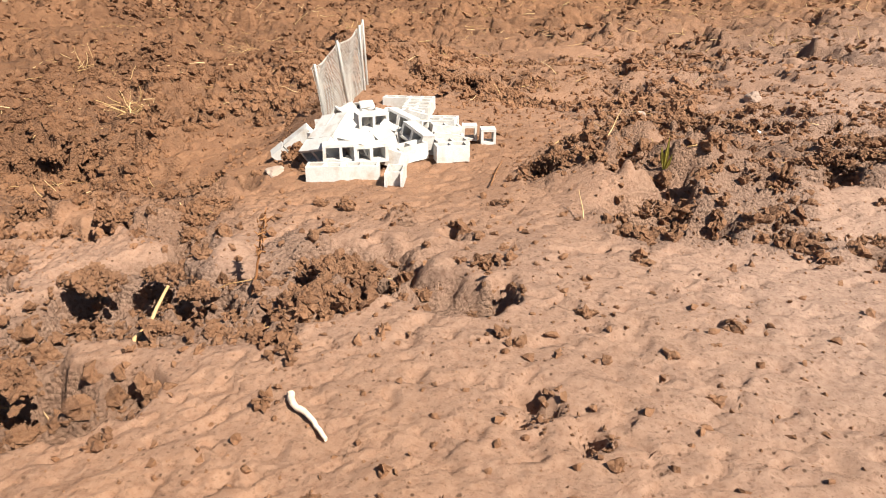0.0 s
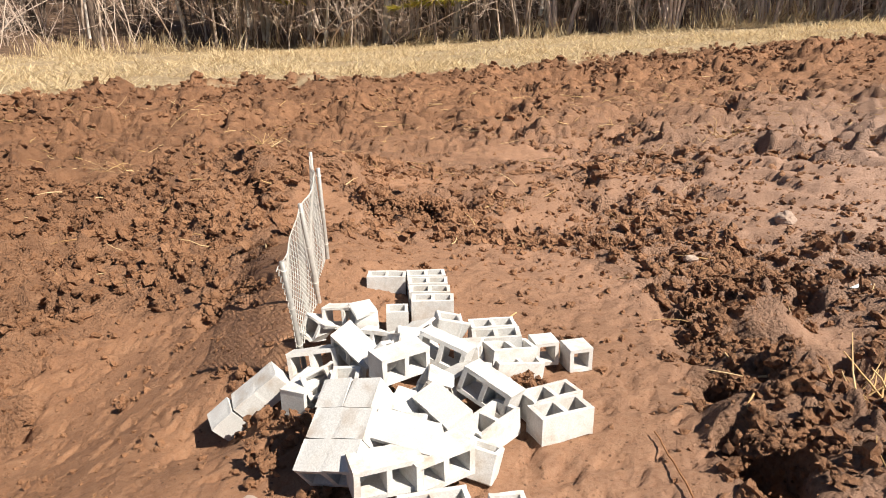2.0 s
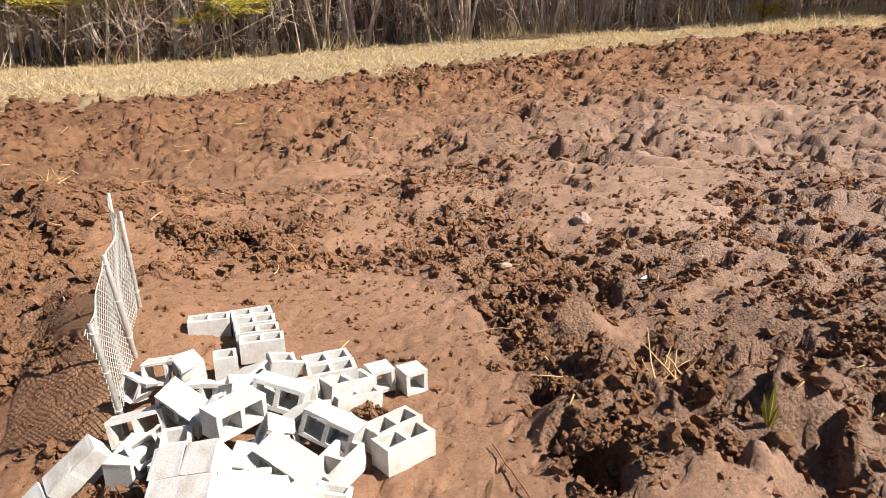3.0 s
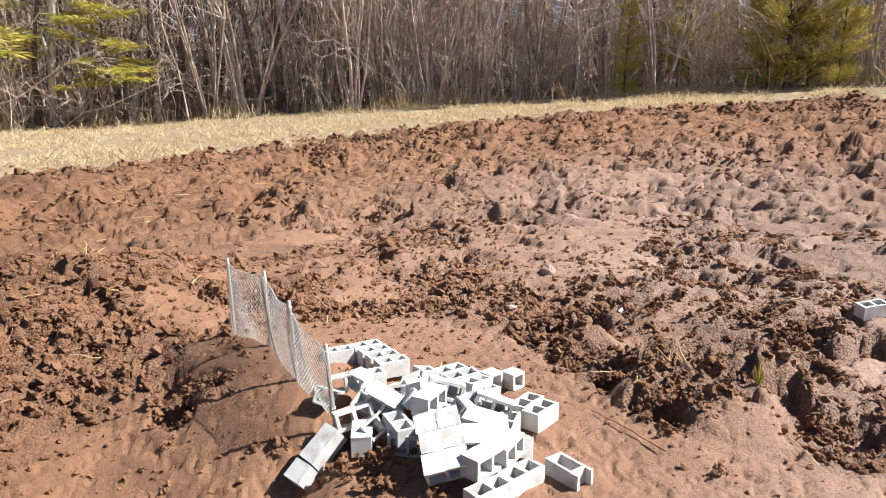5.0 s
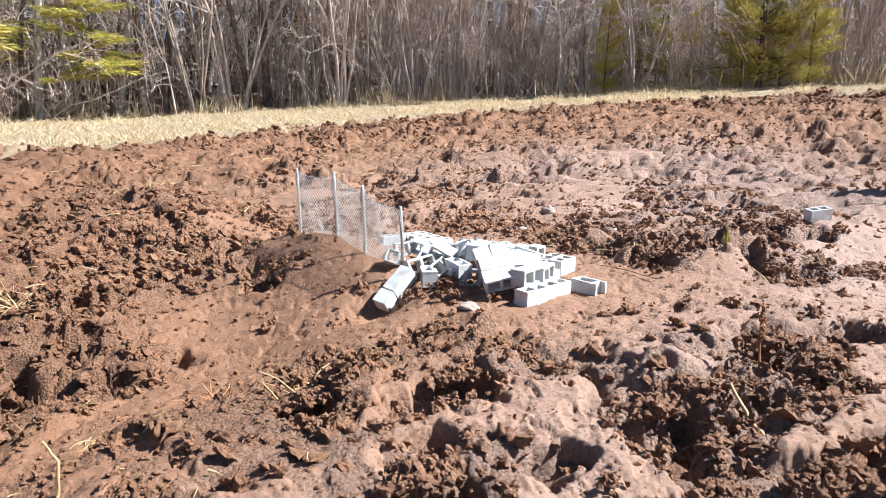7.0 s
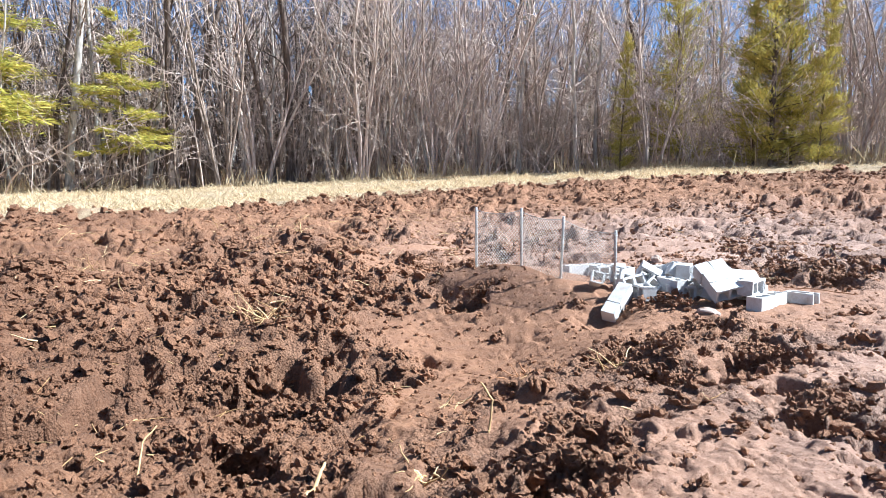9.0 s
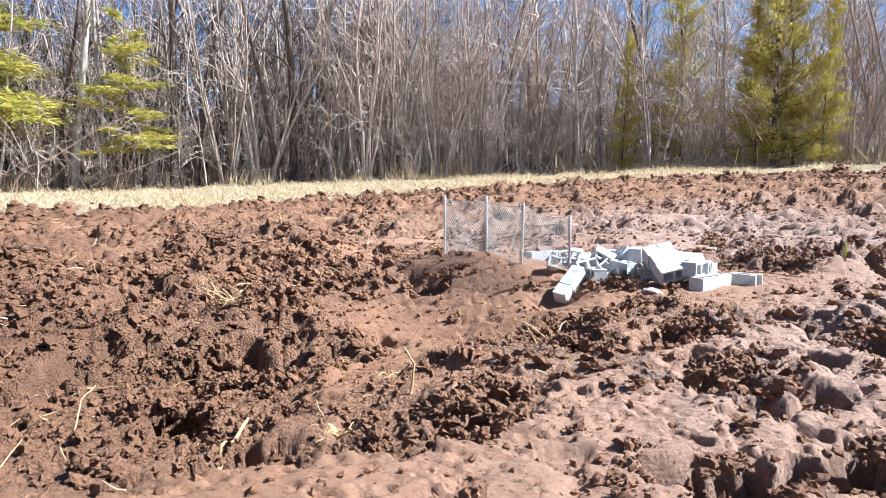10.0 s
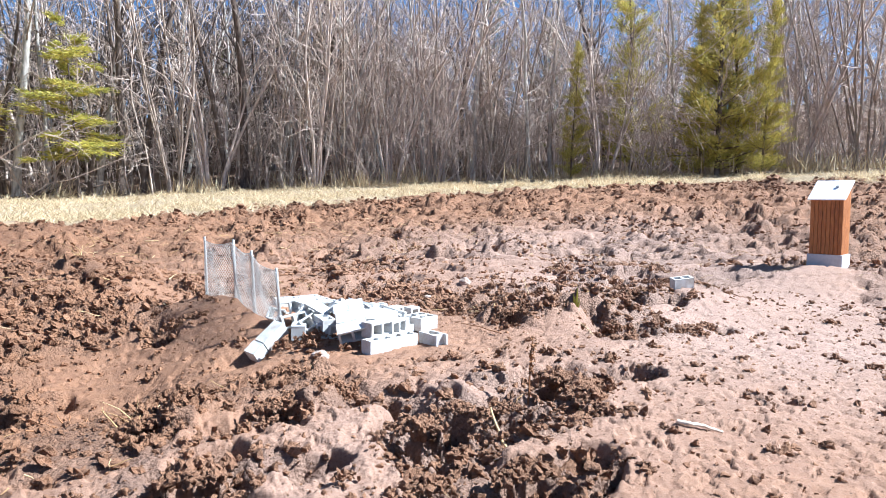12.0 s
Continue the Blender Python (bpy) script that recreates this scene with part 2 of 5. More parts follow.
def base(x, y):
    """The large form of the ground: a low rise under the pile, hollows round it, a slope up to the trees."""
    r, a = np.hypot(x, y), np.degrees(np.arctan2(x, y))
    front = step(150, 110, np.abs(a))
    far = np.maximum(r - 1.9, 0.0) / (tree_edge(a) - 1.9)
    z = front * tree_height(a) * np.minimum(far ** 1.1, 1.6)
    z = z + front * 0.16 * np.clip(r - tree_edge(a) - 0.8, 0, 18)
    z = z - 0.026 + 0.028 * blob(x, y, -0.03, 0.74, 0.34, 0.36)
    z = z + 0.024 * blob(x, y, 0.10, 0.36, 0.45, 0.22)
    z = z + 0.043 * blob(x, y, -0.122, 1.095, 0.108, 0.17) - 0.022 * blob(x, y, -0.300, 1.08, 0.12, 0.15)
    z = z - 0.020 * blob(x, y, -0.200, 0.805, 0.035, 0.035)
    z = z - 0.075 * blob(x, y, -0.66, 0.93, 0.30, 0.26) - 0.030 * blob(x, y, -0.36, 0.86, 0.12, 0.14)
    z = z - 0.050 * blob(x, y, 0.28, 1.45, 0.28, 0.22) - 0.03 * blob(x, y, 0.05, 1.75, 0.15, 0.15)
    z = z + 0.065 * blob(x, y, -0.25, 1.72, 0.24, 0.26)
    z = z + 0.022 * blob(x, y, 1.6, 1.2, 0.7, 0.5)
    z = z + 0.050 * blob(x, y, 1.32, 0.70, 0.32, 0.28)
    z = z + 0.048 * blob(x, y, 0.56, 0.66, 0.20, 0.18) + 0.058 * blob(x, y, 0.25, 0.64, 0.12, 0.09)
    return z


# pits (dark, steep) and lumps: x, y, radius, depth
PITS_NEAR = [(-0.047, 0.402, 0.024, 0.034), (-0.172, 0.408, 0.017, 0.028), (-0.226, 0.648, 0.020, 0.036), (-0.283, 0.546, 0.019, 0.036),
             (-0.335, 0.665, 0.016, 0.026), (-0.226, 0.398, 0.022, 0.034), (-0.388, 0.602, 0.021, 0.036), (-0.238, 0.362, 0.012, 0.022),
             (-0.540, 0.556, 0.020, 0.032), (-0.602, 0.514, 0.025, 0.038), (-0.630, 0.892, 0.030, 0.040), (-0.730, 0.828, 0.036, 0.040),
             (-0.398, 0.432, 0.026, 0.038), (-0.550, 0.340, 0.016, 0.030), (-0.470, 0.294, 0.019, 0.032),
             (-0.212, 0.278, 0.022, 0.034), (-0.215, 1.056, 0.020, 0.060), (-0.278, 0.309, 0.019, 0.032), (-0.134, 0.378, 0.014, 0.024),
             (-0.686, 1.008, 0.020, 0.028), (-0.645, 1.028, 0.022, 0.030)]
PITS_FAR = [(0.366, 1.012, 0.026, 0.040), (0.300, 1.000, 0.022, 0.036), (0.175, 0.760, 0.020, 0.032), (0.232, 0.825, 0.022, 0.034),
            (0.285, 1.300, 0.030, 0.03), (0.050, 1.530, 0.035, 0.03), (-0.010, 1.500, 0.03, 0.03), (0.420, 0.680, 0.022, 0.03),
            (0.114, 0.254, 0.007, 0.012), (-0.141, 0.284, 0.012, 0.016), (0.50, 0.79, 0.024, 0.03), (0.130, 0.660, 0.018, 0.028), (0.25, 0.93, 0.02, 0.03),
            (0.466, 0.695, 0.022, 0.036), (0.328, 0.607, 0.014, 0.022), (0.208, 0.528, 0.016, 0.026), (0.318, 0.508, 0.011, 0.018), (0.382, 0.493, 0.014, 0.022),
            (0.066, 0.387, 0.013, 0.020), (0.044, 0.378, 0.010, 0.016), (-0.010, 0.531, 0.008, 0.012), (-0.078, 0.357, 0.012, 0.018), (-0.114, 0.371, 0.012, 0.018), (0.089, 0.276, 0.009, 0.013)]
LUMPS = [(0.385, 1.00, 0.040, 0.030), (0.27, 0.90, 0.040, 0.026), (0.165, 0.715, 0.030, 0.018), (0.24, 0.68, 0.04, 0.018), (0.21, 0.78, 0.035, 0.020),
         (-0.20, 0.63, 0.022, 0.014), (-0.24, 0.55, 0.022, 0.018), (-0.02, 0.41, 0.028, 0.016), (-0.15, 0.45, 0.030, 0.014), (-0.36, 0.60, 0.022, 0.016),
         (0.05, 1.58, 0.05, 0.030), (0.30, 1.36, 0.05, 0.026), (-0.30, 1.95, 0.07, 0.04), (-0.42, 1.80, 0.06, 0.035), (-0.10, 1.72, 0.06, 0.03)]


def near_to(x, y, cx, cy, reach):
    return np.nonzero((np.abs(x - cx) < reach) & (np.abs(y - cy) < reach))


def tilth_mask(x, y):
    """1 where the soil is turned and cloddy, 0 on smooth trodden mud."""
    x, y = np.atleast_1d(np.asarray(x, float)), np.atleast_1d(np.asarray(y, float))
    wob = 0.9 * fbm(x, y, 0.11, 3, 5, 0.6)
    s = 1.3 * blob(x, y, 0.07, 1.02, 0.19, 0.22) + 1.4 * blob(x, y, -0.03, 0.76, 0.18, 0.13)
    s = s + 1.2 * blob(x, y, -0.24, 0.96, 0.17, 0.20, 25) + 1.0 * blob(x, y, -0.42, 0.80, 0.20, 0.07, 15)
    s = s + 1.4 * blob(x, y, 0.14, 0.24, 0.40, 0.15) + 1.2 * blob(x, y, 0.36, 0.34, 0.40, 0.19, 12)
    s = s + 1.0 * blob(x, y, 0.00, 0.58, 0.13, 0.06) + 0.9 * blob(x, y, 0.80, 1.42, 0.35, 0.20, 30)
    s = s + 0.8 * blob(x, y, 0.5, 2.1, 0.30, 0.2) + 0.7 * blob(x, y, -0.10, 1.45, 0.16, 0.09) + 0.7 * blob(x, y, 1.6, 2.0, 0.9, 0.4, 20)
    s = s + 0.9 * blob(x, y, 0.9, 0.62, 0.30, 0.16, 10)
    # patches of smeared mud among the clods
    s = s + 0.55 * step(0.15, 0.55, fbm(x, y, 0.30, 3, 61)) * step(1.1, 1.7, np.hypot(x, y))
    s = s + 0.60 * step(-0.05, 0.40, fbm(x, y, 0.085, 3, 65)) * blob(x, y, -0.22, 0.50, 0.32, 0.20)
    s = s + 0.70 * step(-0.10, 0.35, fbm(x, y, 0.08, 3, 67)) * blob(x, y, 0.50, 0.72, 0.28, 0.28)
    s = s + 0.55 * step(-0.05, 0.28, fbm(x, y, 0.065, 3, 69)) * blob(x, y, -0.45, 0.42, 0.36, 0.24)
    s = s + 0.28 * step(-0.05, 0.35, fbm(x, y, 0.07, 3, 73)) * step(1.3, 0.9, np.hypot(x, y))
    s = s + 0.75 * blob(x, y, -0.54, 0.42, 0.26, 0.17)
    s = s - 0.4 * blob(x, y, -0.69, 0.57, 0.07, 0.07)
    s = np.array(s + wob * 0.22)
    for cx, cy, rad, deep in PITS_NEAR + PITS_FAR:
        w = near_to(x, y, cx, cy, 5 * rad)
        s[w] -= 1.2 * blob(x[w], y[w], cx + 0.25 * rad, cy - 0.2 * rad, 2.5 * rad, 2.5 * rad)
    s = s * (1 - 0.55 * step(1.5, 2.2, np.hypot(x, y)))
    return 1 - step(0.28, 0.66, s)


def lumps(x, y, cell, seed, fill=0.8):
    """Rounded lumps packed with sharp creases between them: the highest of the domes round each point."""
    gx, gy = np.floor(x / cell), np.floor(y / cell)
    best = np.zeros_like(x)
    for i in (-1, 0, 1):
        for j in (-1, 0, 1):
            ix, iy = gx + i, gy + j
            px = (ix + 0.5 + 0.45 * lattice(ix, iy, seed)) * cell
            py = (iy + 0.5 + 0.45 * lattice(ix, iy, seed + 1)) * cell
            rad = cell * (0.45 + 0.25 * lattice(ix, iy, seed + 2))
            rad = np.where(lattice(ix, iy, seed + 3) * 0.5 + 0.5 < fill, rad, cell * 0.01)
            flat = 1.0 + 0.35 * lattice(ix, iy, seed + 4)
            dx, dy = x - px, y - py
            best = np.maximum(best, rad * np.sqrt(np.clip(1 - (dx * dx * flat + dy * dy / flat) / (rad * rad), 0, 1)))
    return best


def cluster(x, y):
    """Where the loose soil gathers in heaps."""
    return step(0.02, 0.34, fbm(x, y, 0.085, 4, 141, 0.6))


def clods(x, y, t):
    """Broken soil: lumps of several sizes with sharp creases and hollows between."""
    r = np.hypot(x, y)
    mid = step(1.4, 2.4, r)
    cl = cluster(x, y)
    z = (0.24 * (1 - 0.6 * blob(x, y, -0.42, 0.40, 0.34, 0.20)) * lumps(x, y, 0.052, 11, 0.45) + 0.34 * lumps(x, y, 0.021, 21, 0.6)) * cl + 0.014 * fbm(x, y, 0.16, 3, 31) - 0.002
    z = z + (0.34 * lumps(x, y, 0.0115, 27, 0.5) * (0.15 + 0.75 * cl) + 0.0030 * fbm(x, y, 0.020, 4, 47, 0.65)) * (1 - mid)
    heap = step(-0.05, 0.40, fbm(x, y, 0.30, 4, 171, 0.65))
    coarse = 0.42 * lumps(x, y, 0.12, 35, 0.5) * (0.25 + 0.9 * heap) + 0.40 * lumps(x, y, 0.055, 45, 0.6) * (0.2 + 0.8 * heap)
    coarse = coarse + step(2.2, 4.0, r) * 0.24 * lumps(x, y, 0.27, 39, 0.6) * heap + 0.016 * fbm(x, y, 0.33, 3, 37) + 0.008 * fbm(x, y, 0.06, 4, 321, 0.65) - 0.012
    z = z + mid * (coarse - 0.03 * step(0.25, 0.55, fbm(x, y, 0.24, 3, 157)))
    left = blob(x, y, -0.75, 1.15, 0.40, 0.50)
    hole = step(0.19, 0.47, fbm(x, y, 0.075, 3, 57) + 0.10 * left)
    z = z * (1 + 0.35 * left) - (0.022 + 0.012 * left) * hole
    dent = step(0.45, 0.75, fbm(x, y, 0.022, 2, 83))
    pock = step(0.50, 0.62, fbm(x, y, 0.012, 2, 85))
    smooth = 0.0022 * fbm(x, y, 0.16, 2, 71) + 0.0009 * fbm(x, y, 0.011, 3, 77, 0.7) - 0.0007 * dent - 0.0030 * pock
    smooth = smooth + blob(x, y, -0.42, 0.45, 0.36, 0.26) * (0.0030 * fbm(x, y, 0.024, 4, 301, 0.65) + 0.10 * lumps(x, y, 0.0125, 303, 0.45))
    return t * z + (1 - t) * smooth


def height(x, y, detail=True):
    x, y = np.asarray(x, float), np.asarray(y, float)
    z = np.array(base(x, y))
    if not detail:
        return z
    r, a = np.hypot(x, y), np.degrees(np.arctan2(x, y))
    t = tilth_mask(x, y)
    g = step(-0.12, 0.25, r - grass_edge(a) + 0.65 * fbm(x, y, 0.7, 4, 3, 0.6))
    wx = x + 0.0050 * fbm(x, y, 0.026, 3, 91, 0.5) + 0.0030 * fbm(x, y, 0.0085, 2, 93)
    wy = y + 0.0050 * fbm(x, y, 0.026, 3, 95, 0.5) + 0.0030 * fbm(x, y, 0.0085, 2, 97)
    coarse = step(1.4, 2.4, r)
    wx = wx + coarse * (0.020 * fbm(x, y, 0.09, 4, 311, 0.6) + 0.008 * fbm(x, y, 0.03, 2, 313))
    wy = wy + coarse * (0.020 * fbm(x, y, 0.09, 4, 317, 0.6) + 0.008 * fbm(x, y, 0.03, 2, 319))
    for cx, cy, rad, deep in LUMPS:
        w = near_to(x, y, cx, cy, 2.5 * rad)
        z[w] += deep * np.exp(-(((wx[w] - cx) ** 2 + (wy[w] - cy) ** 2) / rad ** 2) ** 1.5)
    z = z + clods(wx, wy, t) * (1 - 0.85 * g)
    for cx, cy, rad, deep in PITS_NEAR + PITS_FAR:
        # soil heaved up on the sunny side of each pit, broken away steeply towards it
        w = near_to(x, y, cx, cy, 4.5 * rad)
        qx, qy = x[w], y[w]
        px = qx + 0.55 * rad * fbm(qx, qy, 1.3 * rad, 4, 211, 0.6)
        py = qy + 0.55 * rad * fbm(qx, qy, 1.3 * rad, 4, 223, 0.6)
        ux, uy = cx + 1.7 * rad * math.cos(SUN_AZ), cy + 1.7 * rad * math.sin(SUN_AZ)
        z[w] += (0.12 if deep < 0.05 else 0.0) * deep * np.exp(-(((px - ux) ** 2 + (py - uy) ** 2) / (1.0 * rad) ** 2) ** 1.5) * (0.8 + 0.6 * fbm(px, py, 0.02, 2, 151))
        z[w] -= 1.4 * deep * np.exp(-(((px - cx - 0.20 * rad) ** 2 + (py - cy - 0.35 * rad) ** 2) / (1.25 * rad) ** 2) ** 2)
    # the windrow of soil along the edge of the grass
    z = z + (0.022 + 0.03 * fbm(x, y, 0.25, 3, 101)) * np.exp(-((r - grass_edge(a) + 0.45) / 0.4) ** 2) * step(-90, -60, a) * step(110, 90, a)
    # treads of tyres pressed into the soft mud
    u, v = (x - 1.0) * 0.8 + (y - 1.75) * 0.6, -(x - 1.0) * 0.6 + (y - 1.75) * 0.8
    tread = step(0.25, 0.7, np.sin(u * 45 + 3 * np.sign(np.sin(v * 14)) + fbm(x, y, 0.1, 2, 113))) * np.exp(-(u / 0.55) ** 2 - (v / 0.30) ** 2)
    z = z + 0.022 * tread
    u, v = (x - 0.25) * 0.5 + (y - 0.33) * 0.86, -(x - 0.25) * 0.86 + (y - 0.33) * 0.5
    z = z + 0.0020 * step(0.0, 0.8, np.sin(u * 330 + 2.2 * np.abs(np.sin(v * 40)))) * np.exp(-(u / 0.18) ** 2 - (v / 0.30) ** 2)
    return z


HUB = (-0.45, 0.02)


def spokes():
    """Bearings of the ground's mesh from its hub, close together over the field and wide apart behind."""
    fine = list(np.arange(-46.0, 98.0, 0.165))
    for sign, start in ((1, fine[-1]), (-1, fine[0])):
        p, d, out = start, 0.165, []
        while True:
            d = min(d * 1.2, 1.1)
            p += sign * d
            if sign * p >= (180 if sign > 0 else 179.9):
                break
            out.append(p)
        fine = fine + out if sign > 0 else out[::-1] + fine
    return np.array([-180.0] + fine + [180.0])


def rings():
    """Distances of the ground's mesh from its hub, growing with the distance."""
    r, out = 0.14, [0.001, 0.04, 0.09, 0.14]
    while r < 90:
        r += max(0.0026, 0.0054 * r) if r < 8.5 else 0.06 * r
        out.append(r)
    return np.array(out)


def mesh_object(name, verts, faces, material, smooth=True):
    me = bpy.data.meshes.new(name)
    verts = np.asarray(verts, np.float32)
    faces = np.asarray(faces, np.int32)
    n, k = faces.shape
    me.vertices.add(len(verts))
    me.vertices.foreach_set("co", verts.ravel())
    me.loops.add(n * k)
    me.loops.foreach_set("vertex_index", faces.ravel())
    me.polygons.add(n)
    me.polygons.foreach_set("loop_start", np.arange(0, n * k, k, dtype=np.int32))
    me.polygons.foreach_set("loop_total", np.full(n, k, np.int32))
    me.polygons.foreach_set("use_smooth", np.full(n, smooth))
    me.update(calc_edges=True)
    me.materials.append(material)
    return new(name, me)


def pale_sheen_mud(x, y):
    """Where the mud is a paler pinkish grey: its own tint, and wet sheen put into the colour."""
    return np.clip(blob(x, y, 0.45, 0.38, 0.50, 0.28, 15) + blob(x, y, 1.6, 1.8, 1.4, 0.9, 20) + 0.7 * blob(x, y, 1.0, 0.9, 0.7, 0.45) + 0.35 * blob(x, y, -0.1, 0.45, 0.2, 0.1) + 0.6 * blob(x, y, -0.42, 0.38, 0.32, 0.2), 0, 1)


def darker_soil(x, y):
    """Where the soil gets a darker tone: on the left, in patches and along the grass."""
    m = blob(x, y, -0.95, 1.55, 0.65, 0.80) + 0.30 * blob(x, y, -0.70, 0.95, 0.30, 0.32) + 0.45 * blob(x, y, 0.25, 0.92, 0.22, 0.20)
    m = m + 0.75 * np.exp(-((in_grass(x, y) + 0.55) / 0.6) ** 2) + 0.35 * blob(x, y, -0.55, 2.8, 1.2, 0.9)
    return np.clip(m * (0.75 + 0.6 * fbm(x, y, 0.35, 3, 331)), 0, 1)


GRID = {}


def ground():
    ga, gr = spokes(), rings()
    A, R = np.meshgrid(ga, gr)
    X, Y = HUB[0] + R * np.sin(np.radians(A)), HUB[1] + R * np.cos(np.radians(A))
    Z = height(X, Y)
    r, a = np.hypot(X, Y), np.degrees(np.arctan2(X, Y))
    GRID["a"], GRID["r"], GRID["z"] = ga, gr, Z
    # loose soil leans a little sideways, so that clods overhang
    t = tilth_mask(X, Y)
    near = step(4.0, 2.0, r)
    X2 = X + 0.0035 * t * near * fbm(X, Y, 0.016, 2, 131)
    Y2 = Y + 0.0035 * t * near * fbm(X, Y, 0.016, 2, 137)
    nx, ny = len(ga), len(gr)
    i = np.arange(nx * ny).reshape(ny, nx)
    faces = np.stack([i[:-1, :-1], i[1:, :-1], i[1:, 1:], i[:-1, 1:]], -1).reshape(-1, 4)
    ob = mesh_object("ground", np.stack([X2, Y2, Z], -1).reshape(-1, 3), faces, MUD)
    g = step(-0.12, 0.25, r - grass_edge(a) + 0.65 * fbm(X, Y, 0.7, 4, 3, 0.6))
    w = step(-0.6, 0.8, r - tree_edge(a) + 0.5 * fbm(X, Y, 1.2, 3, 7))
    grey = pale_sheen_mud(X, Y)
    for key, val in (("tilth", t), ("grass", g), ("wood", w), ("grey", grey), ("soil_tone", darker_soil(X, Y) * (1 - g))):
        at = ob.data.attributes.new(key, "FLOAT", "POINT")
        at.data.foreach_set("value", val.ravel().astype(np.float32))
    return tagged(ob, "churned reddish brown mud with clods and trodden smooth patches", "ground", kind="structure")


ground()


def surface(x, y):
    """The built ground's height at places, between its vertices."""
    ga, gr, Z = GRID["a"], GRID["r"], GRID["z"]
    x, y = np.asarray(x) - HUB[0], np.asarray(y) - HUB[1]
    a, r = np.degrees(np.arctan2(x, y)), np.hypot(x, y)
    i = np.clip(np.searchsorted(ga, a) - 1, 0, len(ga) - 2)
    j = np.clip(np.searchsorted(gr, r) - 1, 0, len(gr) - 2)
    u, v = (a - ga[i]) / (ga[i + 1] - ga[i]), np.clip((r - gr[j]) / (gr[j + 1] - gr[j]), 0, 1)
    return (Z[j, i] * (1 - u) + Z[j, i + 1] * u) * (1 - v) + (Z[j + 1, i] * (1 - u) + Z[j + 1, i + 1] * u) * v


def zat(x, y):
    return float(surface(np.array([x]), np.array([y]))[0])


# ---- helpers for things ----
def part(name, bm, material, parent, label="", smooth=False):
    me = bpy.data.meshes.new(name)
    bm.to_mesh(me)
    bm.free()
    me.materials.append(material)
    if smooth:
        me.polygons.foreach_set("use_smooth", np.full(len(me.polygons), True))
    ob = new(name, me)
    if parent:
        ob.parent = parent
    if label:
        ob["label"] = label
    return ob


class Tubes:
    """Collects tapered tubes and blades into one mesh."""

    def __init__(self):
        self.v, self.f, self.n = [], [], 0

    def tube(self, pts, radii, sides=4):
        pts, radii = np.asarray(pts, float), np.asarray(radii, float)
        d = np.gradient(pts, axis=0)
        d /= np.linalg.norm(d, axis=1)[:, None] + 1e-9
        ref = np.array([0.31, 0.95, 0.1]) if abs(d[0][2]) > 0.7 else np.array([0.0, 0.0, 1.0])
        u = np.cross(d, ref)
        u /= np.linalg.norm(u, axis=1)[:, None] + 1e-9
        w = np.cross(d, u)
        ang = np.arange(sides) * 2 * math.pi / sides
        ring = pts[:, None] + radii[:, None, None] * (np.cos(ang)[None, :, None] * u[:, None] + np.sin(ang)[None, :, None] * w[:, None])
        m = len(pts)
        i = np.arange(m * sides).reshape(m, sides) + self.n
        j = np.roll(i, -1, 1)
        self.f.append(np.stack([i[:-1], j[:-1], j[1:], i[1:]], -1).reshape(-1, 4))
        self.v.append(ring.reshape(-1, 3))
        self.n += m * sides

    def blade(self, a, b, width, side):
        """A thin two-sided leaf from a to b: a folded strip."""
        a, b, side = np.asarray(a, float), np.asarray(b, float), np.asarray(side, float)
        m = (a + b) / 2
        self.v.append(np.array([a, m - side * width, b, m + side * width]))
        self.f.append(np.array([[0, 1, 2, 3]]) + self.n)
        self.n += 4

    def make(self, name, material, parent=None, smooth=True):
        ob = mesh_object(name, np.concatenate(self.v), np.concatenate(self.f), material, smooth)
        if parent:
            ob.parent = parent
        return ob


Tubes.blades = lambda self, A, B, W, S: (
    self.v.append(np.stack([A, (A + B) / 2 - S * W[:, None], B, (A + B) / 2 + S * W[:, None]], 1).reshape(-1, 3)),
    self.f.append(np.arange(4 * len(A)).reshape(-1, 4) + self.n),
    setattr(self, "n", self.n + 4 * len(A)))


# ---- concrete blocks ----
BL, BW, BH = 0.0375, 0.0188, 0.0188


def block_mesh(kind):
    """A hollow block: solid cells of a plan grid, raised to the block's height."""
    w = 0.0032
    n = 1 if kind in ("half", "stub") else 2
    length = BL * (0.5 if kind in ("half", "stub") else 1.0)
    hole = (length - w * (n + 1)) / n
    xs = [0.0]
    for i in range(n):
        xs += [xs[-1] + w, xs[-1] + w + hole]
    xs.append(xs[-1] + w)
    if kind == "open":
        xs = [0.0, 0.0065, 0.0065 + w, BL - w, BL]
    ys = [0, w * 0.9, BW - w * 0.9, BW]
    solid = {(i, j) for i in range(len(xs) - 1) for j in range(3) if not (j == 1 and i % 2 == (0 if kind == "open" else 1)) or kind in ("slab", "stub")}
    bm = bmesh.new()
    seen = {}

    def vert(i, j, k):
        if (i, j, k) not in seen:
            seen[(i, j, k)] = bm.verts.new((xs[i] - length / 2, ys[j] - BW / 2, (k - 0.5) * BH))
        return seen[(i, j, k)]

    for i, j in solid:
        for k in (0, 1):
            q = [vert(i, j, k), vert(i + 1, j, k), vert(i + 1, j + 1, k), vert(i, j + 1, k)]
            bm.faces.new(q if k else q[::-1])
        for di, dj, e in ((-1, 0, ((0, 1), (0, 0))), (1, 0, ((1, 0), (1, 1))), (0, -1, ((0, 0), (1, 0))), (0, 1, ((1, 1), (0, 1)))):
            if (i + di, j + dj) not in solid:
                (a, b), (c, d) = e
                bm.faces.new([vert(i + a, j + b, 0), vert(i + c, j + d, 0), vert(i + c, j + d, 1), vert(i + a, j + b, 1)])
    return bm


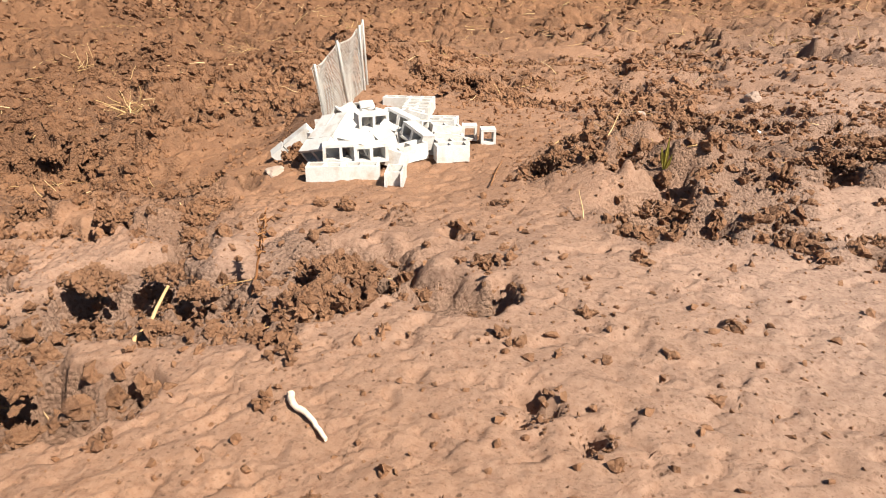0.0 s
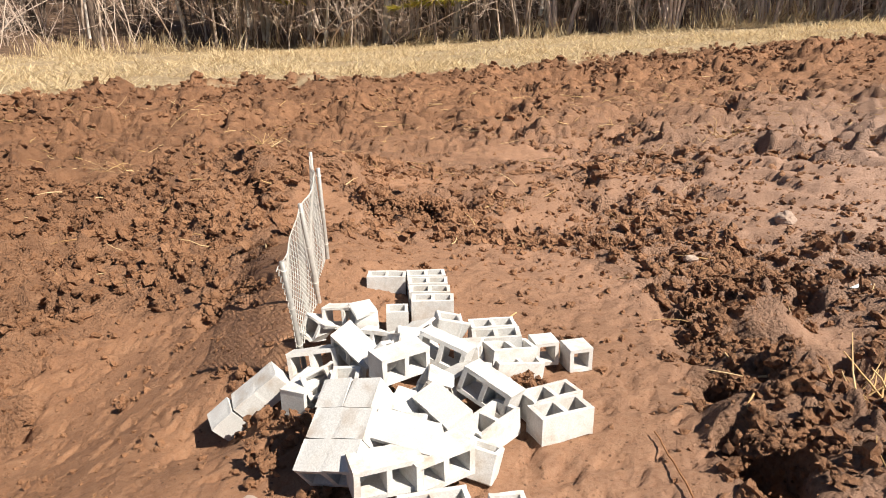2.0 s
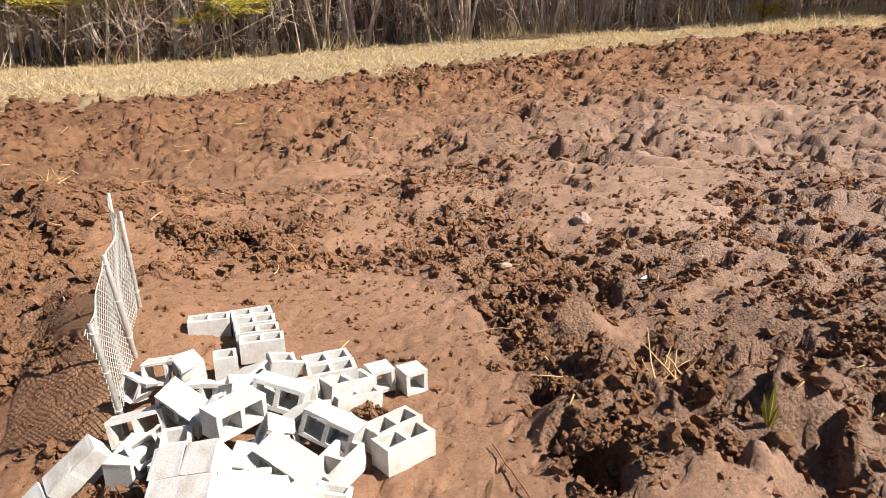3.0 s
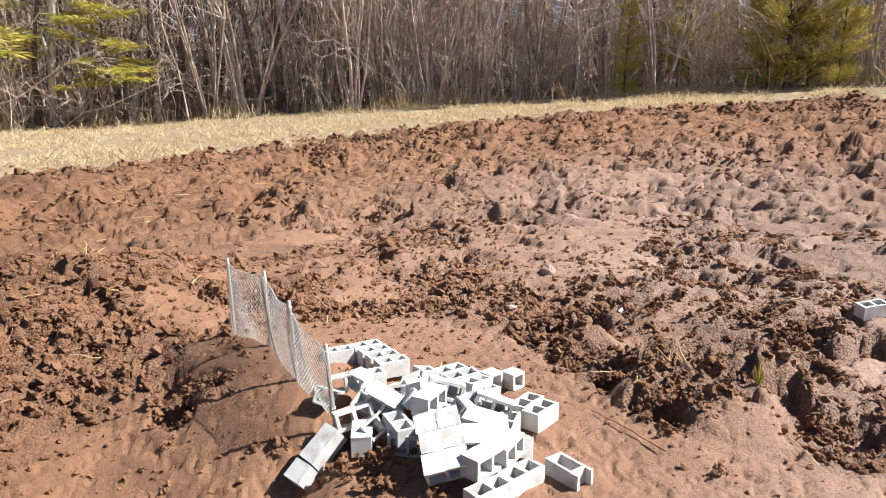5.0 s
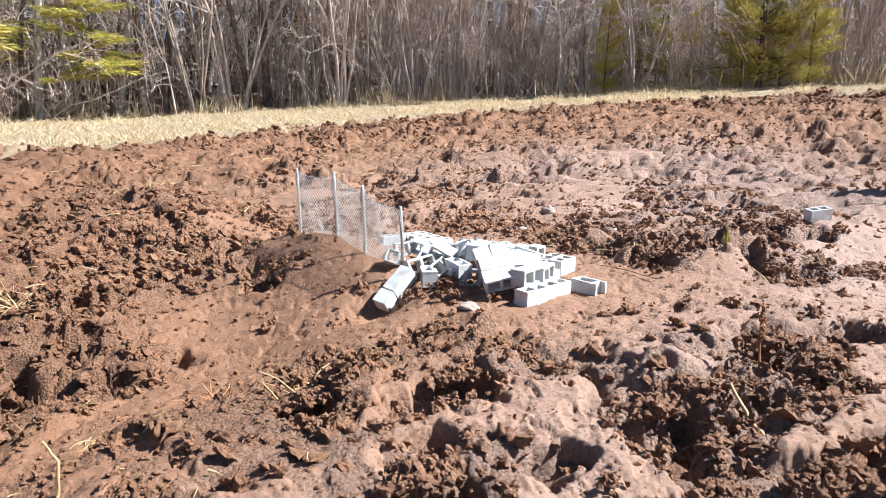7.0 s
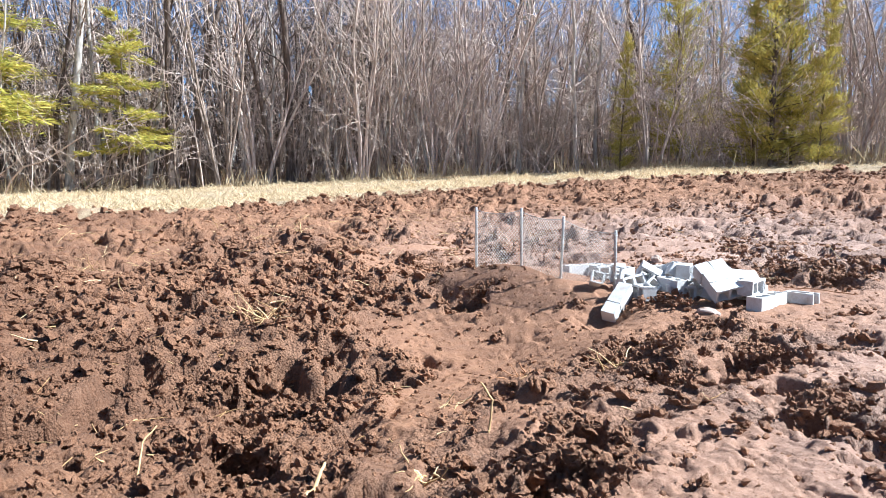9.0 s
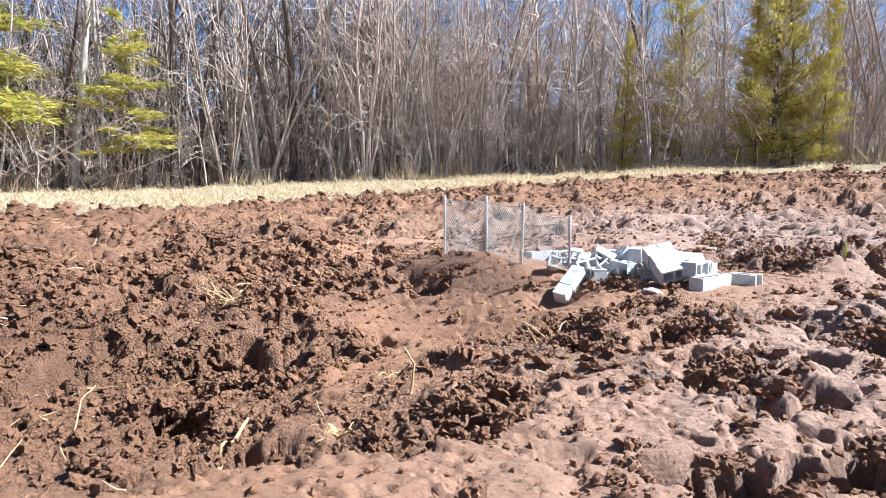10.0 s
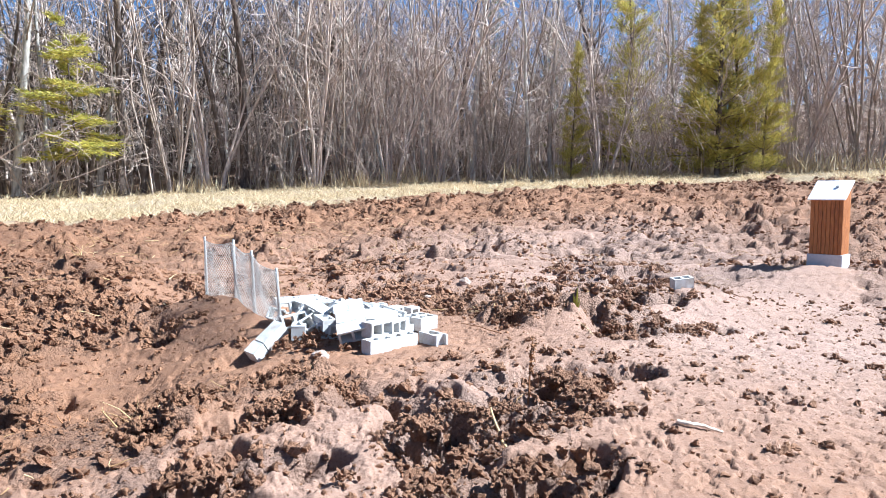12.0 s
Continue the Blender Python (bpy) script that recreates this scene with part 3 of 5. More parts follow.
def finish_block(bm, rng, broken):
    if broken:
        no = Vector((1, rng.uniform(-0.5, 0.5), rng.uniform(-0.7, 0.7))).normalized()
        cut = bmesh.ops.bisect_plane(bm, geom=bm.verts[:] + bm.edges[:] + bm.faces[:], plane_co=no * BL * rng.uniform(0.0, 0.22), plane_no=no, clear_outer=True)
        bmesh.ops.holes_fill(bm, edges=[e for e in bm.edges if e.is_boundary], sides=0)
        for v in {v for g in cut["geom_cut"] if isinstance(g, bmesh.types.BMVert) for v in [g]}:
            v.co += Vector([rng.uniform(-1, 1) for _ in range(3)]) * 0.0011
    sharp = [e for e in bm.edges if e.is_manifold and e.calc_face_angle(0) > 0.7]
    bmesh.ops.bevel(bm, geom=sharp, offset=0.0008, segments=1, affect="EDGES")
    for v in bm.verts:
        v.co += Vector([rng.uniform(-1, 1) for _ in range(3)]) * 0.00030
    bmesh.ops.recalc_face_normals(bm, faces=bm.faces[:])


BLOCK_MESHES = {}
rng = random.Random(4)
for kind in ("two", "open", "half", "slab", "stub", "broken"):
    for variant in range(4 if kind != "open" else 1):
        bm = block_mesh("two" if kind == "broken" else kind)
        finish_block(bm, rng, kind == "broken")
        me = bpy.data.meshes.new("concrete_block")
        bm.to_mesh(me)
        bm.free()
        me.materials.append(CONCRETE)
        BLOCK_MESHES.setdefault(kind, []).append(me)
BLOCK_LABELS = {"two": "small pale grey hollow concrete block with two cells", "open": "small pale concrete block with one open end, on mud",
                "slab": "solid pale concrete slab, cracked across, lying on mud", "half": "pale concrete half block with a single cell", "stub": "cracked-off end of a solid concrete slab on mud", "broken": "broken piece of pale hollow concrete block"}


def walling():
    """Three courses of blocks still holding together, propped at a slant on the heap with their shells facing out."""
    u, v = Vector((0.83, -0.50, 0.22)).normalized(), Vector((0.31, 0.80, 0.52))
    v = (v - u * v.dot(u)).normalized()
    n = u.cross(v)
    mid = Vector((-0.1070, 0.7040, 0.0410)) - n * BW / 2
    turn = Matrix((u, -n, v)).transposed().to_4x4()
    for kind, along, up, twist in (("two", 0.000, -1.02, 0.0), ("two", 0.001, 0.0, 1.2), ("half", -0.0100, 1.03, -1.5), ("half", 0.0098, 1.02, 2.0)):
        ob = new("concrete_block", BLOCK_MESHES[kind][2])
        ob.matrix_world = Matrix.Translation(mid + u * along + v * up * BH) @ turn @ pose(0, 0, 0, 0, twist, 0)
        tagged(ob, "mud-stained concrete block in a tilted piece of walling", "concrete block", "heap of concrete blocks")


def block(kind, x, y, z, rx, ry, rz, label=""):
    ob = new("concrete_block", BLOCK_MESHES[kind][rng.randrange(len(BLOCK_MESHES[kind]))])
    ob.matrix_world = pose(x, y, z) @ pose(0, 0, 0, 0, 0, rz) @ pose(0, 0, 0, 0, ry, 0) @ pose(0, 0, 0, rx)
    return tagged(ob, label or BLOCK_LABELS[kind], "concrete block", "heap of concrete blocks")


block("two", -0.0581, 0.9946, 0.0165, 0, -0, -9)
block("two", -0.0200, 0.9911, 0.0165, 0, -0, -5)
block("two", -0.0209, 0.9689, 0.0165, 0, 0, -7)
block("two", -0.0221, 0.9464, 0.0165, 0, -0, -8)
block("two", -0.0226, 0.9241, 0.0165, 0, 0, -8)
block("half", -0.0560, 0.9042, 0.0165, 0, -0, -5)
block("two", 0.0183, 0.8649, 0.0145, 0, -0, -1)
block("two", 0.0155, 0.8378, 0.0175, 0, -4, -9)
block("two", 0.0211, 0.8216, 0.0145, 0, 7, 15)
block("two", 0.0247, 0.8135, 0.0065, 0, 8, 9)
block("broken", -0.0116, 0.8608, 0.0225, 0, 13, -1)
block("broken", -0.0986, 0.8929, 0.0265, 80, -6, -20)
block("broken", -0.0833, 0.8754, 0.0275, 95, 9, -75)
block("two", -0.0307, 0.8047, 0.0315, 80, 15, -34)
block("broken", -0.0389, 0.8514, 0.0255, 70, -3, 46)
block("two", -0.0922, 0.8186, 0.0295, 115, 29, -44)
block("two", -0.0776, 0.8272, 0.0285, 60, -6, -36)
block("two", -0.0650, 0.7826, 0.0365, 90, -0, 27)
block("two", -0.1228, 0.8291, 0.0185, 75, -10, -13)
block("two", -0.1031, 0.7767, 0.0195, 0, 4, -99)
block("broken", -0.0467, 0.7462, 0.0285, 60, 7, -101)
block("two", -0.0084, 0.7543, 0.0255, 82, 17, -46)
block("two", -0.0147, 0.7268, 0.0135, 0, -4, 38)
block("two", 0.0323, 0.7518, 0.0125, 0, -0, 17)
block("two", 0.0320, 0.7314, 0.0125, 0, -0, 14)
block("half", 0.0515, 0.8323, 0.0125, 90, -0, 3)
block("half", 0.0747, 0.8217, 0.0105, 90, -0, 6)
block("two", -0.0830, 0.6758, 0.0265, 90, -0, 11)
block("two", -0.0542, 0.6825, 0.0245, 90, -0, 25)
block("two", -0.0958, 0.6532, 0.0095, 0, 0, 3)
block("two", -0.0588, 0.6571, 0.0095, 0, -0, 5)
block("two", -0.0433, 0.7238, 0.0285, 110, 5, -64)
block("two", -0.0690, 0.6950, 0.0330, -58, 4, -30)
block("slab", -0.1620, 0.8160, 0.0035, 8, -36, 8)
block("stub", -0.1862, 0.8125, -0.0140, 11, -38, 11)
walling()
for x, y, z, rx, ry, rz in ((-0.070, 0.802, 0.030, 40, 20, 65), (-0.022, 0.778, 0.021, 75, -12, 20), (-0.057, 0.737, 0.022, 110, 8, -30), (-0.088, 0.748, 0.027, 60, 25, 100),
                            (-0.034, 0.700, 0.014, 20, -8, 150), (-0.008, 0.824, 0.019, 85, 10, 70), (-0.112, 0.800, 0.018, 50, -20, 10), (-0.080, 0.862, 0.015, 95, 0, 130),
                            (-0.118, 0.884, 0.016, 65, 12, -50), (0.002, 0.772, 0.012, 15, 5, 95), (-0.064, 0.712, 0.026, 80, -15, 45), (-0.046, 0.832, 0.024, 120, 14, 5)):
    block("broken", x, y, z, rx, ry, rz)
block("open", -0.0215, 0.6400, 0.0095, 0, 0, 90)
block("two", -0.0760, 0.7360, 0.0120, 20, 6, 35)
block("two", -0.0480, 0.7680, 0.0130, 70, -8, 10)
block("two", -0.1010, 0.7640, 0.0110, 85, 4, -40)
block("two", -0.1290, 0.8020, 0.0090, 90, 0, 60)
block("two", -0.0180, 0.7960, 0.0120, 10, 0, -20)
block("two", -0.0620, 0.8620, 0.0110, 80, 0, 15)
block("broken", -0.0930, 0.8480, 0.0120, 40, 10, -70)
block("broken", -0.0450, 0.7150, 0.0120, 75, 12, 80)
block("broken", -0.0650, 0.8150, 0.0300, 30, 22, 120)
block("two", 0.578, 0.664, 0.037, 8, -6, -28, "lone pale concrete block lying half sunk in mud")


# ---- chain link fence ----
def fence():
    root = tagged(new("chain_link_fence"), "miniature galvanised chain link fence with four leaning posts on a mound", "fence")
    tops = [(-0.131, 1.165, 0.121), (-0.120, 1.059, 0.121), (-0.134, 0.950, 0.110), (-0.143, 0.842, 0.093)]
    feet = [(-0.127, 1.168, 0.000), (-0.115, 1.063, 0.005), (-0.122, 0.966, 0.000), (-0.132, 0.851, 0.005)]
    for t, f in zip(tops, feet):
        f = np.array((f[0], f[1], min(f[2], zat(f[0], f[1]) - 0.004)))
        t = np.array(t)
        s = Tubes()
        r = 0.0021
        s.tube([f, f * 0.5 + t * 0.5, t - (t - f) * 0.004, t, t], [r, r, r, r * 0.8, 0.0001], 10)
        post = s.make("post", GALV, root)
        for h in (0.30, 0.62, 0.93):
            c = f + (t - f) * h
            s = Tubes()
            ang = np.linspace(0, 2 * math.pi, 11)
            s.tube(np.stack([c[0] + 0.0025 * np.cos(ang), c[1] + 0.0025 * np.sin(ang), np.full(11, c[2]) + 0.0006 * np.cos(ang * 2)], -1), np.full(11, 0.0004), 4)
            s.make("tie_wire", WIRE, post)
    # woven mesh: zigzag wires hung from post to post
    T, F = np.array(tops), np.array(feet)
    T = np.vstack([T, T[-1] + (T[-1] - T[-2]) * 0.06])
    F = np.vstack([F, F[-1] + (F[-1] - F[-2]) * 0.06])
    u = np.array([0, 1, 2, 3, 3.06])

    def at(s, h):
        p = np.stack([np.interp(s, u, T[:, k]) for k in range(3)], -1)
        q = np.stack([np.interp(s, u, F[:, k]) for k in range(3)], -1)
        bulge = 0.004 * np.sin(np.pi * (s % 1.0)) * np.sin(np.pi * h) + 0.0012 * np.sin(9 * s + 5 * h)
        w = q + (p - q) * (0.10 + 0.86 * h)[:, None]
        w[:, 0] -= bulge + 0.0026
        w[:, 2] -= 0.006 * np.sin(np.pi * (s % 1.0)) * h
        return w

    mesh = Tubes()
    cell, rows = 0.062, 15
    for i in range(int(3.06 / cell)):
        for j in (0, 1):
            k = np.arange(rows * 2 + 1)
            s = (i + 0.5 * j) * cell + 0.5 * cell * ((k + j) % 2) * (1 if j == 0 else 1)
            s = i * cell + np.where(k % 2 == j, 0.0, 0.5 * cell) + 0.5 * cell * j
            if s.max() > 3.06:
                continue
            mesh.tube(at(s, k / (rows * 2.0)), np.full(len(k), 0.00048), 3)
    mesh.make("wire_mesh", WIRE, root)["label"] = "woven diamond wire mesh"
    rail = Tubes()
    s = np.linspace(0, 3.06, 60)
    rail.tube(at(s, np.full(60, 1.0)), np.full(60, 0.00045), 4)
    rail.make("top_wire", WIRE, root)
    return root


fence()


# ---- outhouse ----
def box_bm(x0, y0, z0, x1, y1, z1, bevel=0.0005):
    bm = bmesh.new()
    bmesh.ops.create_cube(bm, size=1, matrix=Matrix.Translation(((x0 + x1) / 2, (y0 + y1) / 2, (z0 + z1) / 2)) @ Matrix.Diagonal((x1 - x0, y1 - y0, z1 - z0, 1)))
    bmesh.ops.bevel(bm, geom=bm.edges[:], offset=bevel, segments=1, affect="EDGES")
    return bm


def outhouse():
    root = tagged(new("outhouse"), "miniature brown plank outhouse with white sloping roof on a pale base", "outhouse")
    w, d, hf, hb, b = 0.076, 0.066, 0.144, 0.186, 0.021
    part("base", box_bm(-w / 2 - 0.003, -0.003, -0.02, w / 2 + 0.003, d + 0.003, b), PALE, root, "pale concrete base")
    part("core", box_bm(-w / 2 + 0.004, 0.004, b, w / 2 - 0.004, d - 0.004, b + hf - 0.004), WOOD, root)
    n = 8
    for i in range(n):
        x0 = -w / 2 + w * i / n
        part("plank", box_bm(x0 + 0.0004, 0, b, x0 + w / n - 0.0004, 0.0035 + 0.0006 * (i % 2), b + hf, 0.0004), WOOD, root)
        part("plank", box_bm(x0 + 0.0004, d - 0.0035, b, x0 + w / n - 0.0004, d, b + hb - 0.002, 0.0004), WOOD, root)
    for side in (-1, 1):
        for i in range(7):
            y0 = 0.004 + (d - 0.008) * i / 7
            h = hf + (hb - hf) * (y0 + 0.004) / d
            x1 = side * w / 2
            part("plank", box_bm(min(x1, x1 - side * 0.0035), y0 + 0.0003, b, max(x1, x1 - side * 0.0035), y0 + (d - 0.008) / 7 - 0.0003, b + h - 0.001, 0.0004), WOOD, root)
    roof = part("roof", box_bm(-w / 2 - 0.006, -0.010, -0.0015, w / 2 + 0.006, d + 0.016, 0.0015), WHITE, root, "white sheet roof")
    roof.matrix_basis = pose(0, 0, b + hf + 0.001, math.degrees(math.atan2(hb - hf, d)), 0, 0)
    vent = part("vent", box_bm(0.010, 0.045, 0.0015, 0.017, 0.052, 0.006), GALV, roof)
    return root


HX, HY = 1.296, 0.710
outhouse().matrix_world = pose(HX, HY, zat(HX, HY) + 0.012, 0, 0, -83)


# ---- woods ----
def wander(start, way, length, n, bend, r):
    """A crooked line from start along way."""
    p, d, out = np.array(start, float), np.array(way, float), []
    d /= np.linalg.norm(d)
    for i in range(n):
        out.append(p.copy())
        d = d + r.normal(0, bend, 3)
        d /= np.linalg.norm(d)
        p = p + d * length / (n - 1)
    return np.array(out)


def bare_tree(name, label, height_m, radius, bark, twig, seed, limbs, spread, start=0.25, lean=0.05, forks=7, crook=0.05):
    r = np.random.default_rng(seed)
    root = tagged(new(name), label, "tree")
    trunk = Tubes()
    line = wander((0, 0, -0.15), (r.normal(0, lean), r.normal(0, lean), 1), height_m, 12, crook, r)
    rad = np.linspace(radius, radius * 0.18, 12)
    rad[0] *= 1.35
    trunk.tube(line, rad, 7)
    trunk.make("trunk", bark, root)
    b = Tubes()
    for i in range(limbs):
        u = start + (1 - start) * (i + r.random()) / limbs
        k = u * 11
        p = line[int(k)] + (line[min(int(k) + 1, 11)] - line[int(k)]) * (k % 1)
        az = r.random() * 2 * math.pi
        up = 0.5 + 0.9 * r.random()
        ln = spread * (1.15 - u) * (0.6 + 0.7 * r.random())
        q = wander(p, (math.cos(az), math.sin(az), up), ln, 6, 0.16, r)
        r0 = max(radius * (1 - u) * 0.34, 0.006)
        b.tube(q, np.linspace(r0, 0.003, 6), 4)
        for j in range(forks):
            f = 1 + int(r.integers(0, 4))
            w = (q[f + 1] - q[f]) / np.linalg.norm(q[f + 1] - q[f]) + r.normal(0, 0.55, 3) + np.array([0, 0, 0.25])
            s = wander(q[f], w, ln * (0.25 + 0.35 * r.random()), 4, 0.2, r)
            b.tube(s, np.linspace(max(r0 * 0.45, 0.0035), 0.0022, 4), 3)
    b.make("crown", twig, root)
    return root


def thicket(name, label, seed, stems, height_m, spread, bark, radius=0.016):
    """A clump of thin bare stems from one foot."""
    r = np.random.default_rng(seed)
    root = tagged(new(name), label, "shrub")
    s = Tubes()
    for i in range(stems):
        az, tilt = r.random() * 6.283, abs(r.normal(0, 0.38))
        h = height_m * (0.45 + 0.6 * r.random())
        off = r.normal(0, spread * 0.5, 2)
        line = wander((off[0], off[1], -0.1), (math.cos(az) * tilt, math.sin(az) * tilt, 1), h, 9, 0.15, r)
        rr = radius * (0.5 + 0.7 * r.random())
        s.tube(line, np.linspace(rr, 0.004, 9), 4)
        for j in range(9):
            f = 2 + int(r.integers(0, 6))
            w = (line[f + 1] - line[f]) / np.linalg.norm(line[f + 1] - line[f]) + r.normal(0, 0.95, 3)
            q = wander(line[f], w, h * (0.14 + 0.26 * r.random()), 5, 0.32, r)
            s.tube(q, np.linspace(rr * 0.4, 0.0025, 5), 3)
            for g in (1, 3):
                w2 = (q[g + 1] - q[g]) / np.linalg.norm(q[g + 1] - q[g]) + r.normal(0, 0.6, 3)
                q2 = wander(q[g], w2, h * 0.11 * (0.5 + r.random()), 3, 0.25, r)
                s.tube(q2, np.linspace(0.004, 0.002, 3), 3)
    s.make("crown", bark, root)
    return root


def clump(name, label, seed, stems, height_m, bark):
    """Several long straight stems fanning out of one foot, each a part, with a shared haze of twigs."""
    r = np.random.default_rng(seed)
    root = tagged(new(name), label, "tree")
    twigs = Tubes()
    for i in range(stems):
        az, tilt = r.random() * 6.283, 0.03 + 0.17 * r.random()
        h = height_m * (0.7 + 0.45 * r.random())
        line = wander((0.10 * math.cos(az), 0.10 * math.sin(az), -0.1), (math.cos(az) * tilt, math.sin(az) * tilt, 1), h, 11, 0.07, r)
        rr = 0.014 + 0.016 * r.random()
        s = Tubes()
        s.tube(line, np.linspace(rr, 0.005, 11), 5)
        s.make("stem", bark, root)
        for j in range(12):
            f = 3 + int(r.integers(0, 7))
            w = (line[f + 1] - line[f]) / np.linalg.norm(line[f + 1] - line[f]) + r.normal(0, 0.5, 3)
            q = wander(line[f], w, h * (0.08 + 0.16 * r.random()), 5, 0.22, r)
            twigs.tube(q, np.linspace(rr * 0.4, 0.0028, 5), 3)
    twigs.make("crown", BARK_TWIG, root)
    return root


def conifer(name, label, height_m, reach, whorls, seed, needles, bare=0.12, sprays=16, droop=-0.15, thin=0.12, fuzz=0.0):
    r = np.random.default_rng(seed)
    root = tagged(new(name), label, "conifer")
    t = Tubes()
    line = wander((0, 0, -0.1), (0, 0, 1), height_m, 10, 0.01, r)
    t.tube(line, np.linspace(0.011 * height_m ** 0.8, 0.005, 10), 7)
    t.make("trunk", BARK_DARK, root)
    b, leaf = Tubes(), Tubes()
    for i in range(whorls):
        u = bare + (1 - bare) * (i + 0.3 * r.random()) / whorls
        k = min(u * 9, 8.99)
        p = line[int(k)] + (line[int(k) + 1] - line[int(k)]) * (k % 1)
        for j in range(int(r.integers(4, 7))):
            if r.random() < thin:
                continue
            az = r.random() * 6.283
            k = min(max(u + r.normal(0, 0.55 / whorls), bare * 0.8) * 9, 8.99)
            p = line[int(k)] + (line[int(k) + 1] - line[int(k)]) * (k % 1)
            ln = reach * (1.04 - u) ** 0.7 * (0.35 + 0.8 * r.random()) + 0.06
            q = wander(p, (math.cos(az), math.sin(az), droop + 0.5 * u + r.normal(0, 0.16)), ln, 7, 0.09, r)
            b.tube(q, np.linspace(0.012 * (1.1 - u), 0.003, 7), 4)
            n = int(sprays * (0.5 + ln / reach))
            f = r.random(n) ** 0.7 * 5.9
            base_p = q[f.astype(int)] + (q[f.astype(int) + 1] - q[f.astype(int)]) * (f % 1)[:, None]
            way = (q[-1] - q[0]) / np.linalg.norm(q[-1] - q[0])
            side = np.cross(way, (0, 0, 1.0))
            for m in range(9):
                d = way * 0.7 + side * r.choice([-1, 1], n)[:, None] * (0.2 + 0.8 * r.random(n))[:, None] + r.normal(0, 0.22, (n, 3)) + np.array([0, 0, 9.0 * fuzz])
                d /= np.linalg.norm(d, axis=1)[:, None]
                lng = (0.05 + 0.10 * r.random(n))[:, None] * (0.6 + 0.4 * reach) * (1 - 6 * fuzz)
                nrm = np.cross(d, r.normal(0, 0.8, (n, 3)) + np.array([0, 0, 1.0]))
                nrm /= np.linalg.norm(nrm, axis=1)[:, None]
                off = side * (r.normal(0, 0.11, n) * (0.25 + ln) * (0.3 + f / 6))[:, None] + r.normal(0, 0.012 + fuzz, (n, 3))
                leaf.blades(base_p + off, base_p + off + d * lng, 0.0045 + 0.0055 * r.random(n), nrm)
    b.make("limb_whorl", BARK_DARK, root)
    leaf.make("crown", needles, root, smooth=False)
    return root


def plant_at(az, dist):
    """A place in the woods by bearing (degrees right of +y) and distance from the low end of the field."""
    x, y = -0.75 + dist * math.sin(radians(az)), 0.13 + dist * math.cos(radians(az))
    return x, y, zat(x, y)


def copies(proto, places, rnd):
    """The first stands at the first place, the others are copies of it."""
    for n, (az, dist, size) in enumerate(places):
        x, y, z = plant_at(az, dist)
        m = pose(x, y, z - 0.02, 0, 0, rnd.uniform(0, 360)) @ Matrix.Scale(size, 4)
        if n == 0:
            proto.matrix_world = m
        else:
            copy_thing(proto, m)


